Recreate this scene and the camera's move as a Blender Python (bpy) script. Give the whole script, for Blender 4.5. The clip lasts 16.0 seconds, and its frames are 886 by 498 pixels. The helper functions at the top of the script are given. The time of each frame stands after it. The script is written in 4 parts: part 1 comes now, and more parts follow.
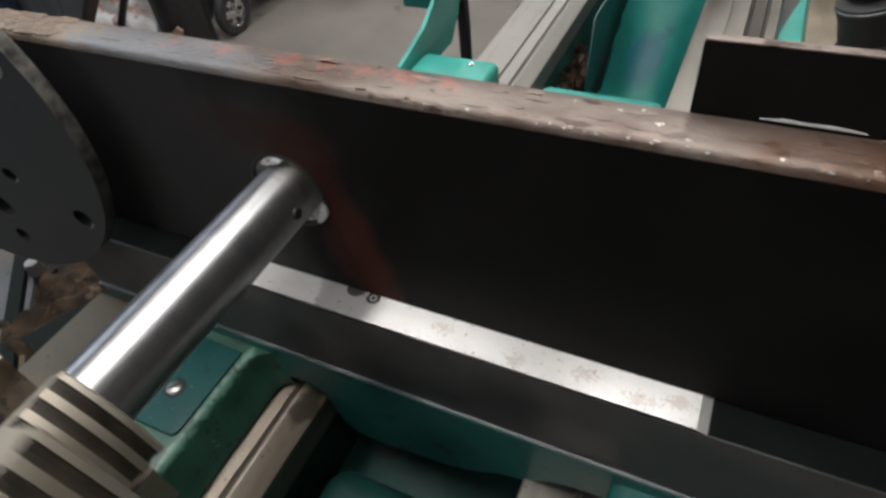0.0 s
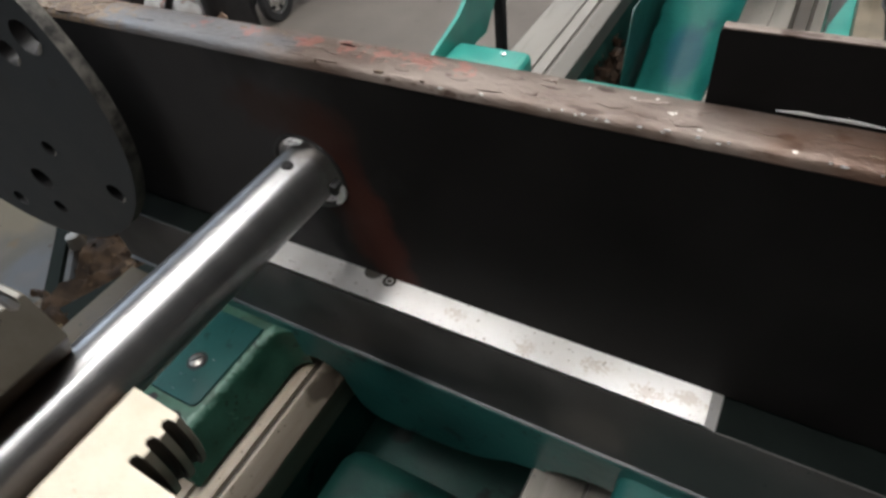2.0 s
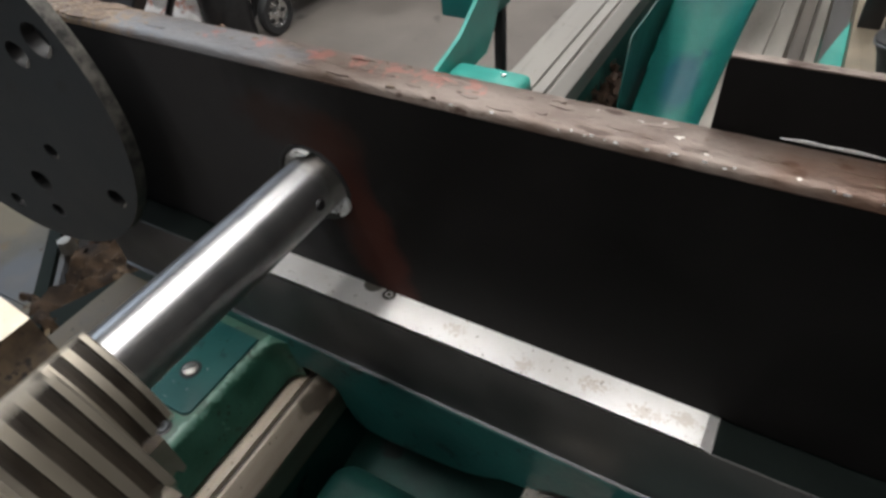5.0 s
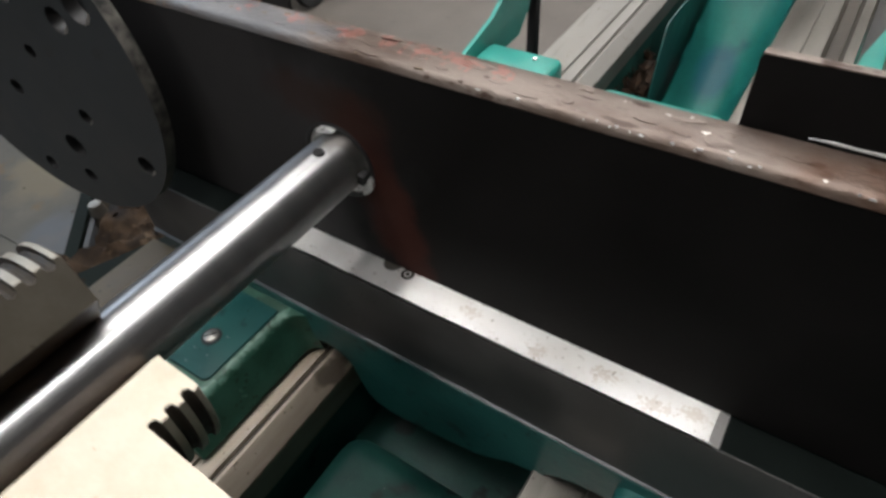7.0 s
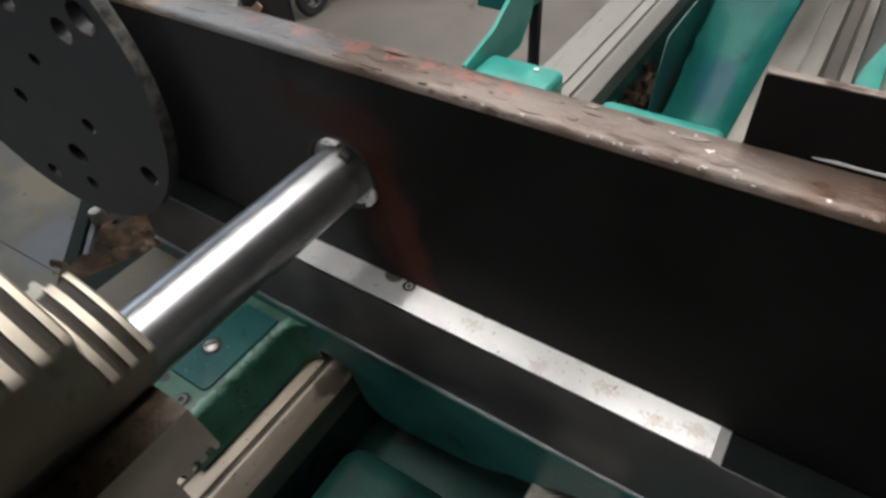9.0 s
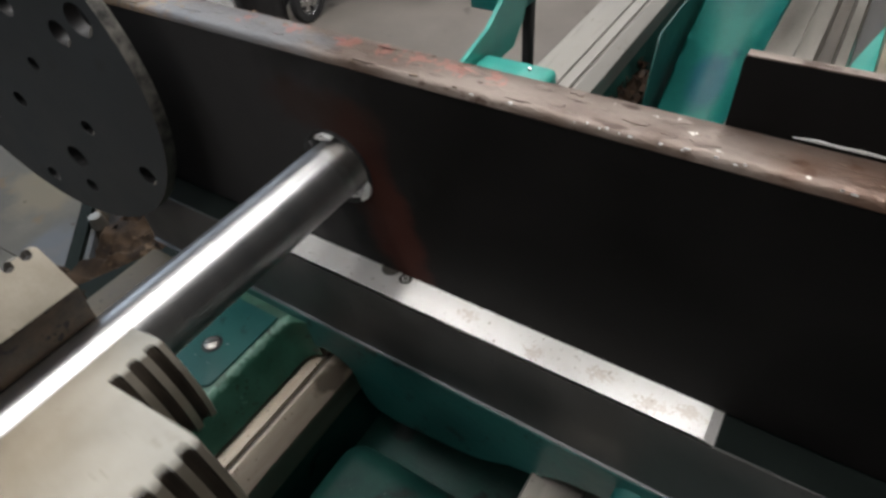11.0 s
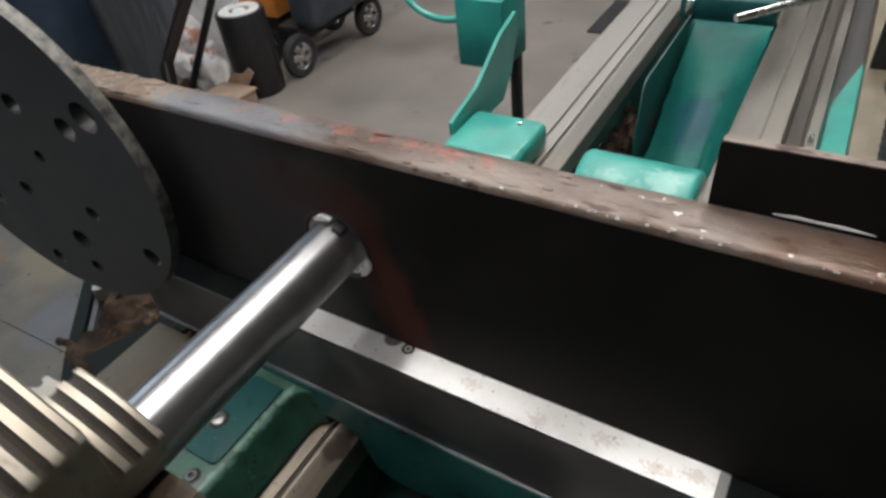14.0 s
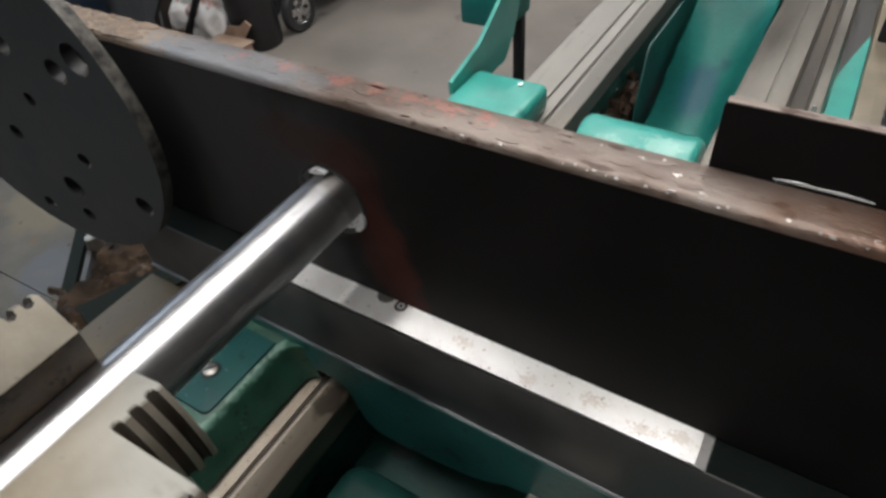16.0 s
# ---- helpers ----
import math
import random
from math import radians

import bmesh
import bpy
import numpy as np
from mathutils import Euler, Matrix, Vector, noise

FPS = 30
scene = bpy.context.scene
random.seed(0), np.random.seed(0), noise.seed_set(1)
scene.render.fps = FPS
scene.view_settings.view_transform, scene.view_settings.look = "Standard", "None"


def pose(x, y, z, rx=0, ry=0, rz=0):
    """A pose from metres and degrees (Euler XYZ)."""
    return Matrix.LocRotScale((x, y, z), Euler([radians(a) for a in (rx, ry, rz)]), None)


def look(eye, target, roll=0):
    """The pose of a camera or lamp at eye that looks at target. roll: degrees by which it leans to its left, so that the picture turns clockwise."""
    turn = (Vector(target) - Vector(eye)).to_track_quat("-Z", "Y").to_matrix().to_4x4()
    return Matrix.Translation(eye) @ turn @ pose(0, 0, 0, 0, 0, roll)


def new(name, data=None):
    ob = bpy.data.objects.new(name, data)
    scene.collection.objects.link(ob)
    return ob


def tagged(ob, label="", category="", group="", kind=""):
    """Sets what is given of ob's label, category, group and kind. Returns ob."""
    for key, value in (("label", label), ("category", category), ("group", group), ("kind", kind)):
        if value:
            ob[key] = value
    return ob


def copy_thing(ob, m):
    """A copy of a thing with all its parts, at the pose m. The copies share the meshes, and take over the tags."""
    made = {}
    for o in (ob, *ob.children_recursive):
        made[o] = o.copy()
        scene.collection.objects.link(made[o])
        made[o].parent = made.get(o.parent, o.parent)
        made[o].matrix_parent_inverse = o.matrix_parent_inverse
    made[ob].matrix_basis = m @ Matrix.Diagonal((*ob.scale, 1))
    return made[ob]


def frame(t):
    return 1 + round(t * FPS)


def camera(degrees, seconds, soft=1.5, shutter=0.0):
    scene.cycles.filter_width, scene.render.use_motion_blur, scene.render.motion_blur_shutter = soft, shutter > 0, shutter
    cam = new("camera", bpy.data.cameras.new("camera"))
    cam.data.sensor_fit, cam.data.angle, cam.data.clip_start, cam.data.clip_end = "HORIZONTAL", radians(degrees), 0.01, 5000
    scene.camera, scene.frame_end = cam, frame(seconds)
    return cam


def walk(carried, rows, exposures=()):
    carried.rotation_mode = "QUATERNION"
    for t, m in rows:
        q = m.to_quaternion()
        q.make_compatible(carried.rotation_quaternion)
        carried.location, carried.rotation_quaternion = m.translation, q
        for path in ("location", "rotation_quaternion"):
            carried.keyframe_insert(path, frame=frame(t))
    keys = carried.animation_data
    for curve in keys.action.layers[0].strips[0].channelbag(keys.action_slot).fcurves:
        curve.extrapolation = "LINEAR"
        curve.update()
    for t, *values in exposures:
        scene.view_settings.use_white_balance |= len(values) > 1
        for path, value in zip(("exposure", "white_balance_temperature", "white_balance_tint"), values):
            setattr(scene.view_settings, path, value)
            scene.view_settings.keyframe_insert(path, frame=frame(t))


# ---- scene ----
cam = camera(71.3, 16.0, soft=3.0, shutter=0.5)
PATH = [
    (0, (0.3596, -0.2813, 1.4021), (0.1788, 0.0231, 1.0490), -7.99),
    (0.5, (0.3630, -0.2814, 1.4009), (0.1774, 0.0224, 1.0499), -8.21),
    (1, (0.3712, -0.2798, 1.3998), (0.2015, 0.0339, 1.0494), -6.80),
    (1.5, (0.3798, -0.2780, 1.4062), (0.1850, 0.0153, 1.0512), -9.56),
    (2, (0.3762, -0.2810, 1.3995), (0.1727, 0.0070, 1.0451), -8.91),
    (2.5, (0.3781, -0.2804, 1.4002), (0.1777, 0.0068, 1.0435), -7.75),
    (3, (0.3792, -0.2829, 1.3995), (0.1856, 0.0044, 1.0390), -6.48),
    (3.5, (0.3747, -0.2916, 1.3930), (0.1902, -0.0014, 1.0301), -6.30),
    (4, (0.3727, -0.2913, 1.3952), (0.1883, 0.0035, 1.0359), -5.37),
    (4.5, (0.3721, -0.2895, 1.3970), (0.1807, 0.0009, 1.0377), -5.30),
    (5, (0.3690, -0.2894, 1.4014), (0.1692, 0.0122, 1.0562), -5.87),
    (7.5, (0.3721, -0.2898, 1.4053), (0.1615, -0.0094, 1.0490), -4.94),
    (8, (0.3722, -0.2884, 1.4054), (0.1613, -0.0060, 1.0507), -4.76),
    (8.5, (0.3694, -0.2884, 1.4076), (0.1583, -0.0046, 1.0543), -4.66),
    (9, (0.3676, -0.2889, 1.4091), (0.1569, -0.0021, 1.0578), -4.41),
    (11.5, (0.3804, -0.2989, 1.4058), (0.1662, -0.0080, 1.0601), -6.48),
    (12, (0.3781, -0.2926, 1.4219), (0.1629, 0.0068, 1.0843), -9.18),
    (12.5, (0.3817, -0.2897, 1.4232), (0.1705, 0.0147, 1.0876), -9.07),
    (13, (0.3792, -0.2866, 1.4291), (0.1676, 0.0259, 1.1012), -7.44),
    (13.5, (0.3774, -0.2879, 1.4332), (0.1574, 0.0208, 1.1073), -8.00),
    (14, (0.3767, -0.2866, 1.4352), (0.1546, 0.0210, 1.1096), -7.94),
    (14.5, (0.3779, -0.2856, 1.4376), (0.1539, 0.0253, 1.1164), -8.10),
    (15, (0.3788, -0.2840, 1.4414), (0.1527, 0.0278, 1.1226), -8.10),
    (15.5, (0.3769, -0.2886, 1.4322), (0.1659, 0.0070, 1.0885), -6.71),
    (16, (0.3767, -0.2885, 1.4291), (0.1666, 0.0037, 1.0820), -6.03),
]
walk(cam, [(t, look(eye, target, roll)) for t, eye, target, roll in PATH], exposures=[(0.0, 0.07), (16.0, 0.07)])

# ---- world, lamps ----
world = bpy.data.worlds.new("workshop_sky")
scene.world = world
world.use_nodes = True
wn = world.node_tree.nodes
sky = wn.new("ShaderNodeTexSky")
sky.sky_type, sky.sun_disc = "NISHITA", False
sky.sun_elevation, sky.sun_rotation = radians(40), radians(20)
wn["Background"].inputs["Strength"].default_value = 0.1
world.node_tree.links.new(sky.outputs["Color"], wn["Background"].inputs["Color"])

AXIS_X, AXIS_Z = 0.058, 1.097      # spindle axis, parallel to y
ROOM = (-5.5, 5.0, -3.5, 7.0, 4.9)  # x0, x1, y0, y1, height


def area_lamp(name, eye, target, sx, sy, watts, colour):
    data = bpy.data.lights.new(name, "AREA")
    data.shape, data.size, data.size_y, data.energy, data.color = "RECTANGLE", sx, sy, watts, colour
    ob = new(name, data)
    ob.matrix_world = look(eye, target)
    return ob


# daylight through the high window of the west wall, and the tubes under the ceiling
area_lamp("daylight_opening", (-5.45, 0.2, 3.5), (0, 0, 1.4), 5.0, 1.6, 105, (0.74, 0.86, 1.0))
# the pair at y -2.25 is added, unseen, to brighten the front faces
LAMPS = [(0.30, 0.30, 42), (-0.75, 0.30, 42), (0.30, -2.25, 10), (-0.75, -2.25, 16), (0.30, 2.85, 34), (-0.75, 2.85, 20), (-2.2, 2.6, 10), (-2.2, 5.2, 20), (1.2, 5.2, 20)]
for lx, ly, watts in LAMPS:
    area_lamp("tube_light", (lx, ly, 3.38), (lx, ly + 0.001, 0), 0.34, 2.4, watts, (0.99, 0.98, 0.962))


# ---- materials ----
def material(name, dark, light, rough=(0.4, 0.6), metal=0.0, scale=40.0, bump=0.1, fine=None, stretch=(1, 1, 1), coat=0.0, spots=None, spec=0.5):
    """Two scales of noise between two colours, with uneven gloss and fine relief. spots: colour, scale and amount of a third, patchy colour."""
    m = bpy.data.materials.new(name)
    m.use_nodes = True
    n, l = m.node_tree.nodes, m.node_tree.links
    b = n["Principled BSDF"]
    co, mp = n.new("ShaderNodeTexCoord"), n.new("ShaderNodeMapping")
    mp.inputs["Scale"].default_value = stretch
    l.new(co.outputs["Object"], mp.inputs["Vector"])
    big, small = n.new("ShaderNodeTexNoise"), n.new("ShaderNodeTexNoise")
    for node, s, d in ((big, scale, 5), (small, fine or scale * 9, 3)):
        node.inputs["Scale"].default_value, node.inputs["Detail"].default_value = s, d
        l.new(mp.outputs["Vector"], node.inputs["Vector"])
    mix = n.new("ShaderNodeMix")
    mix.data_type, mix.factor_mode = "RGBA", "UNIFORM"
    both = n.new("ShaderNodeMath")
    both.operation = "MULTIPLY_ADD"
    both.inputs[1].default_value, both.inputs[2].default_value = 0.45, -0.22
    l.new(small.outputs["Fac"], both.inputs[0])
    total = n.new("ShaderNodeMath")
    total.operation = "ADD"
    l.new(both.outputs[0], total.inputs[0])
    ramp = n.new("ShaderNodeMapRange")
    ramp.inputs["From Min"].default_value, ramp.inputs["From Max"].default_value = 0.33, 0.67
    l.new(big.outputs["Fac"], ramp.inputs["Value"])
    l.new(ramp.outputs["Result"], total.inputs[1])
    total.use_clamp = True
    l.new(total.outputs[0], mix.inputs["Factor"])
    mix.inputs["A"].default_value, mix.inputs["B"].default_value = (*dark, 1), (*light, 1)
    colour = mix.outputs["Result"]
    if spots:
        tint, s, amount = spots
        third = n.new("ShaderNodeTexNoise")
        third.inputs["Scale"].default_value, third.inputs["Detail"].default_value = s, 6
        l.new(mp.outputs["Vector"], third.inputs["Vector"])
        cut = n.new("ShaderNodeMapRange")
        cut.inputs["From Min"].default_value, cut.inputs["From Max"].default_value = 1 - amount, 1 - amount + 0.06
        l.new(third.outputs["Fac"], cut.inputs["Value"])
        over = n.new("ShaderNodeMix")
        over.data_type = "RGBA"
        l.new(cut.outputs["Result"], over.inputs["Factor"])
        l.new(colour, over.inputs["A"])
        over.inputs["B"].default_value = (*tint, 1)
        colour = over.outputs["Result"]
    l.new(colour, b.inputs["Base Color"])
    gloss = n.new("ShaderNodeMapRange")
    gloss.inputs["To Min"].default_value, gloss.inputs["To Max"].default_value = rough
    l.new(total.outputs[0], gloss.inputs["Value"])
    l.new(gloss.outputs["Result"], b.inputs["Roughness"])
    b.inputs["Metallic"].default_value = metal
    b.inputs["Coat Weight"].default_value = coat
    b.inputs["Coat Roughness"].default_value = 0.15
    b.inputs["Specular IOR Level"].default_value = spec
    if bump:
        bp = n.new("ShaderNodeBump")
        bp.inputs["Strength"].default_value, bp.inputs["Distance"].default_value = bump, 0.002
        l.new(small.outputs["Fac"], bp.inputs["Height"])
        l.new(bp.outputs["Normal"], b.inputs["Normal"])
    return m


def tint_zone(m, colour, centre, size, turn=0.0, rough_edge=60.0, strength=0.8, rag=1.6):
    """Lays a patch of one colour, with a ragged edge, round a place of the thing (in its own space)."""
    n, l = m.node_tree.nodes, m.node_tree.links
    b = n["Principled BSDF"]
    before = b.inputs["Base Color"].links[0].from_socket
    co, mp = n.new("ShaderNodeTexCoord"), n.new("ShaderNodeMapping")
    mp.vector_type = "TEXTURE"
    mp.inputs["Location"].default_value, mp.inputs["Scale"].default_value = centre, size
    mp.inputs["Rotation"].default_value = (0, radians(turn), 0)
    l.new(co.outputs["Object"], mp.inputs["Vector"])
    ln = n.new("ShaderNodeVectorMath")
    ln.operation = "LENGTH"
    l.new(mp.outputs["Vector"], ln.inputs[0])
    ns = n.new("ShaderNodeTexNoise")
    ns.inputs["Scale"].default_value, ns.inputs["Detail"].default_value = rough_edge, 6
    l.new(co.outputs["Object"], ns.inputs["Vector"])
    ad = n.new("ShaderNodeMath")
    ad.operation = "MULTIPLY_ADD"
    ad.inputs[1].default_value = rag
    l.new(ns.outputs["Fac"], ad.inputs[0])
    l.new(ln.outputs["Value"], ad.inputs[2])
    cut = n.new("ShaderNodeMapRange")
    cut.inputs["From Min"].default_value, cut.inputs["From Max"].default_value = 0.95 + rag * 0.5, 0.55 + rag * 0.5
    cut.inputs["To Max"].default_value = strength
    l.new(ad.outputs[0], cut.inputs["Value"])
    over = n.new("ShaderNodeMix")
    over.data_type = "RGBA"
    l.new(cut.outputs["Result"], over.inputs["Factor"])
    l.new(before, over.inputs["A"])
    over.inputs["B"].default_value = (*colour, 1)
    l.new(over.outputs["Result"], b.inputs["Base Color"])
    return m


def specked(m, colour, scale, amount, strength=0.8):
    """Scatters small chips and dirt specks of one colour over a paint or metal."""
    n, l = m.node_tree.nodes, m.node_tree.links
    b = n["Principled BSDF"]
    before = b.inputs["Base Color"].links[0].from_socket
    co, vo, ns = n.new("ShaderNodeTexCoord"), n.new("ShaderNodeTexVoronoi"), n.new("ShaderNodeTexNoise")
    vo.inputs["Scale"].default_value, vo.inputs["Randomness"].default_value = scale, 1.0
    ns.inputs["Scale"].default_value, ns.inputs["Detail"].default_value = scale * 0.16, 4
    for node in (vo, ns):
        l.new(co.outputs["Object"], node.inputs["Vector"])
    size = n.new("ShaderNodeMapRange")
    size.inputs["From Min"].default_value, size.inputs["From Max"].default_value = 0.48, 0.72
    size.inputs["To Max"].default_value = amount
    l.new(ns.outputs["Fac"], size.inputs["Value"])
    less = n.new("ShaderNodeMath")
    less.operation = "SUBTRACT"
    l.new(size.outputs["Result"], less.inputs[0])
    l.new(vo.outputs["Distance"], less.inputs[1])
    cut = n.new("ShaderNodeMapRange")
    cut.inputs["From Max"].default_value, cut.inputs["To Max"].default_value = 0.06, strength
    l.new(less.outputs[0], cut.inputs["Value"])
    over = n.new("ShaderNodeMix")
    over.data_type = "RGBA"
    l.new(cut.outputs["Result"], over.inputs["Factor"])
    l.new(before, over.inputs["A"])
    over.inputs["B"].default_value = (*colour, 1)
    l.new(over.outputs["Result"], b.inputs["Base Color"])
    return m


def grained(m, amount, along):
    """Gives a metal its brushed gloss: the highlight spreads along one direction, across the tool marks."""
    n, l = m.node_tree.nodes, m.node_tree.links
    b = n["Principled BSDF"]
    way = n.new("ShaderNodeCombineXYZ")
    for axis, value in zip("XYZ", along):
        way.inputs[axis].default_value = value
    l.new(way.outputs["Vector"], b.inputs["Tangent"])
    b.inputs["Anisotropic"].default_value = amount
    return m


def glow(name, colour, strength):
    m = bpy.data.materials.new(name)
    m.use_nodes = True
    b = m.node_tree.nodes["Principled BSDF"]
    b.inputs["Base Color"].default_value = (*colour, 1)
    b.inputs["Emission Color"].default_value, b.inputs["Emission Strength"].default_value = (*colour, 1), strength
    return m


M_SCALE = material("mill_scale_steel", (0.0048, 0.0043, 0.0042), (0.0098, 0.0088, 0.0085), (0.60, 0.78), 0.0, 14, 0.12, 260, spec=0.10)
# broad paler grey patch over the left part of the face
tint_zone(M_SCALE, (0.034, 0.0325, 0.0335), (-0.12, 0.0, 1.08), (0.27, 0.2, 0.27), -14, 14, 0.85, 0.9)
tint_zone(M_SCALE, (0.055, 0.015, 0.010), (0.108, 0.0, 1.05), (0.034, 0.1, 0.11), -16, 22, 0.7, 1.4)
tint_zone(M_SCALE, (0.030, 0.010, 0.007), (0.085, 0.0, 1.12), (0.035, 0.1, 0.06), -16, 26, 0.7, 1.0)
tint_zone(M_SCALE, (0.030, 0.014, 0.010), (0.06, 0.0, 1.15), (0.08, 0.1, 0.03), 0, 30, 0.5)
M_RUST = material("worn_rusty_edge", (0.090, 0.060, 0.046), (0.205, 0.165, 0.142), (0.28, 0.54), 0.4, 30, 0.5, 300, (0.5, 1, 1), 0.0, ((0.05, 0.027, 0.019), 95, 0.39))
tint_zone(M_RUST, (0.125, 0.062, 0.038), (0.66, 0.015, 1.197), (0.36, 0.05, 0.05), 0, 25, 0.8, 1.0)
tint_zone(M_RUST, (0.15, 0.153, 0.163), (-0.04, 0.013, 1.197), (0.13, 0.03, 0.03), 0, 40, 0.8, 1.2)
for rx, rs in ((0.075, 0.012), (0.108, 0.009), (0.135, 0.013), (0.167, 0.016), (0.2, 0.007), (0.02, 0.01), (-0.03, 0.008)):
    tint_zone(M_RUST, (0.36, 0.13, 0.105), (rx, 0.024, 1.1985), (rs * 0.8, 0.008, 0.02), 0, 190, 0.5, 6.0)
tint_zone(M_RUST, (0.24, 0.165, 0.095), (-0.185, 0.015, 1.197), (0.07, 0.03, 0.03), 0, 160, 0.7, 5.0)
# white flecks; together they also stand in for the glint on the top edge
for rx, ry, rs in ((0.279, 0.026, 0.004), (0.305, 0.024, 0.0035), (0.328, 0.016, 0.005), (0.345, 0.006, 0.0035), (0.318, 0.027, 0.003), (0.43, 0.006, 0.003), (0.39, 0.004, 0.003)):
    tint_zone(M_RUST, (0.85, 0.80, 0.74), (rx, ry, 1.1985), (rs * 0.6, rs * 0.3, 0.02), 0, 520, 0.6, 5.0)
M_FLAKE = material("flaking_rust", (0.085, 0.056, 0.040), (0.19, 0.135, 0.092), (0.6, 0.8), 0.0, 90, 0.4, 400)
M_CUT = material("fresh_cut_steel", (0.62, 0.62, 0.62), (0.8, 0.8, 0.8), (0.25, 0.4), 0.4, 200, 0.1)
M_BAR = material("turned_steel_bar", (0.45, 0.45, 0.462), (0.53, 0.527, 0.525), (0.43, 0.48), 0.97, 60, 0.0, 900, (0.04, 1, 0.04))
# brown heat tint at the hole end, with the shadow there painted in
tint_zone(M_BAR, (0.17, 0.14, 0.115), (0.0, 0.222, 0.0), (0.2, 0.026, 0.2), 0, 60, 0.6, 1.2)
grained(M_BAR, 0.88, (0, 1, 0))
M_DISC = material("grey_painted_steel", (0.012, 0.0155, 0.018), (0.022, 0.027, 0.031), (0.42, 0.55), 0.1, 12, 0.08, 240, (1, 1, 1), 0.0, ((0.018, 0.020, 0.022), 22, 0.36))
M_RIM = material("bare_disc_rim", (0.035, 0.035, 0.034), (0.20, 0.185, 0.165), (0.4, 0.6), 0.3, 90, 0.4, 400)
M_GROUND = material("ground_steel_way", (0.84, 0.815, 0.785), (0.92, 0.905, 0.885), (0.35, 0.41), 0.62, 30, 0.0, 420, (1, 1, 1), 0.0, ((0.30, 0.24, 0.19), 300, 0.34))
for gx, gy, gs in ((0.19, -0.012, 0.012), (0.255, -0.02, 0.010), (0.31, -0.014, 0.014), (0.352, -0.02, 0.016), (0.378, -0.012, 0.014)):
    tint_zone(M_GROUND, (0.52, 0.42, 0.33), (gx, gy, 0.992), (gs * 0.8, 0.006, 0.02), 0, 420, 0.4, 5.0)
grained(M_GROUND, 0.85, (0, 1, 0))
M_DARKSTEEL = material("oiled_dark_steel", (0.047, 0.044, 0.043), (0.074, 0.070, 0.068), (0.45, 0.6), 0.3, 25, 0.08, 300)
M_GREEN = material("dark_green_machine_paint", (0.007, 0.059, 0.055), (0.016, 0.105, 0.094), (0.38, 0.56), 0.0, 18, 0.3, 160, (1, 1, 1), 0.12, ((0.006, 0.026, 0.022), 40, 0.37))
M_PAD = material("dark_blue_green_paint", (0.005, 0.046, 0.045), (0.009, 0.070, 0.065), (0.42, 0.58), 0.0, 16, 0.15, 150, (1, 1, 1), 0.0, ((0.004, 0.030, 0.031), 30, 0.36), spec=0.28)
M_SCUFF = material("scuffed_green_paint", (0.011, 0.050, 0.030), (0.026, 0.098, 0.066), (0.4, 0.6), 0.0, 26, 0.3, 170, (1, 1, 1), 0.1, ((0.008, 0.02, 0.012), 40, 0.37))
for wy in (-0.05, -0.085, -0.12, -0.155, -0.175):
    tint_zone(M_SCUFF, (0.11, 0.22, 0.17), (-0.0395, wy, 0.876), (0.006, 0.026, 0.007), 0, 150, 0.7, 2.5)
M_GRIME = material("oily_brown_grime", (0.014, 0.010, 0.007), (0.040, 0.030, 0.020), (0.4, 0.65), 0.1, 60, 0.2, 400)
# oily green, darkened further: the unlit depth of the bed is in the colour
M_OILSHADE = material("oily_shaded_green_paint", (0.004, 0.028, 0.024), (0.012, 0.062, 0.050), (0.44, 0.64), 0.0, 14, 0.2, 120, (1, 1, 1), 0.0, ((0.003, 0.009, 0.008), 18, 0.42), spec=0.25)
M_TEAL = material("teal_machine_paint", (0.024, 0.225, 0.190), (0.042, 0.31, 0.262), (0.28, 0.42), 0.0, 12, 0.15, 140, (1, 1, 1), 0.2, ((0.03, 0.19, 0.165), 25, 0.32))
tint_zone(M_TEAL, (0.22, 0.46, 0.40), (0.215, 0.535, 0.852), (0.035, 0.03, 0.02), 0, 70, 0.6, 2.5)
tint_zone(M_TEAL, (0.17, 0.42, 0.36), (0.13, 0.52, 0.85), (0.05, 0.02, 0.012), 0, 90, 0.5, 3.0)
M_CHUTE = material("glossy_deep_teal_paint", (0.011, 0.140, 0.130), (0.026, 0.250, 0.210), (0.34, 0.46), 0.0, 7, 0.08, 90, (1, 1, 1), 0.05, ((0.012, 0.12, 0.14), 6, 0.36), spec=0.3)
# blue reflection on the chute floor, put into the paint colour
tint_zone(M_CHUTE, (0.018, 0.115, 0.175), (0.165, 1.04, 0.67), (0.05, 0.09, 0.08), 0, 9, 0.75, 0.8)
M_RAIL = material("worn_bed_way", (0.145, 0.132, 0.114), (0.245, 0.228, 0.203), (0.30, 0.44), 0.8, 20, 0.1, 320, (1, 0.12, 1))
M_LIP = material("dull_grey_edge", (0.09, 0.095, 0.10), (0.17, 0.175, 0.18), (0.4, 0.55), 0.5, 60, 0.1, 400, (0.2, 1, 1))
M_GUARD = material("blue_grey_sheet_metal", (0.075, 0.080, 0.090), (0.125, 0.130, 0.142), (0.45, 0.65), 0.1, 6, 0.06, 70, (3, 1, 0.4), 0.0, ((0.16, 0.165, 0.175), 9, 0.38))
M_WAY = material("oily_worn_way", (0.28, 0.222, 0.166), (0.46, 0.398, 0.330), (0.40, 0.58), 0.35, 20, 0.15, 320, (1, 0.12, 1), 0.0, ((0.10, 0.07, 0.048), 30, 0.36))
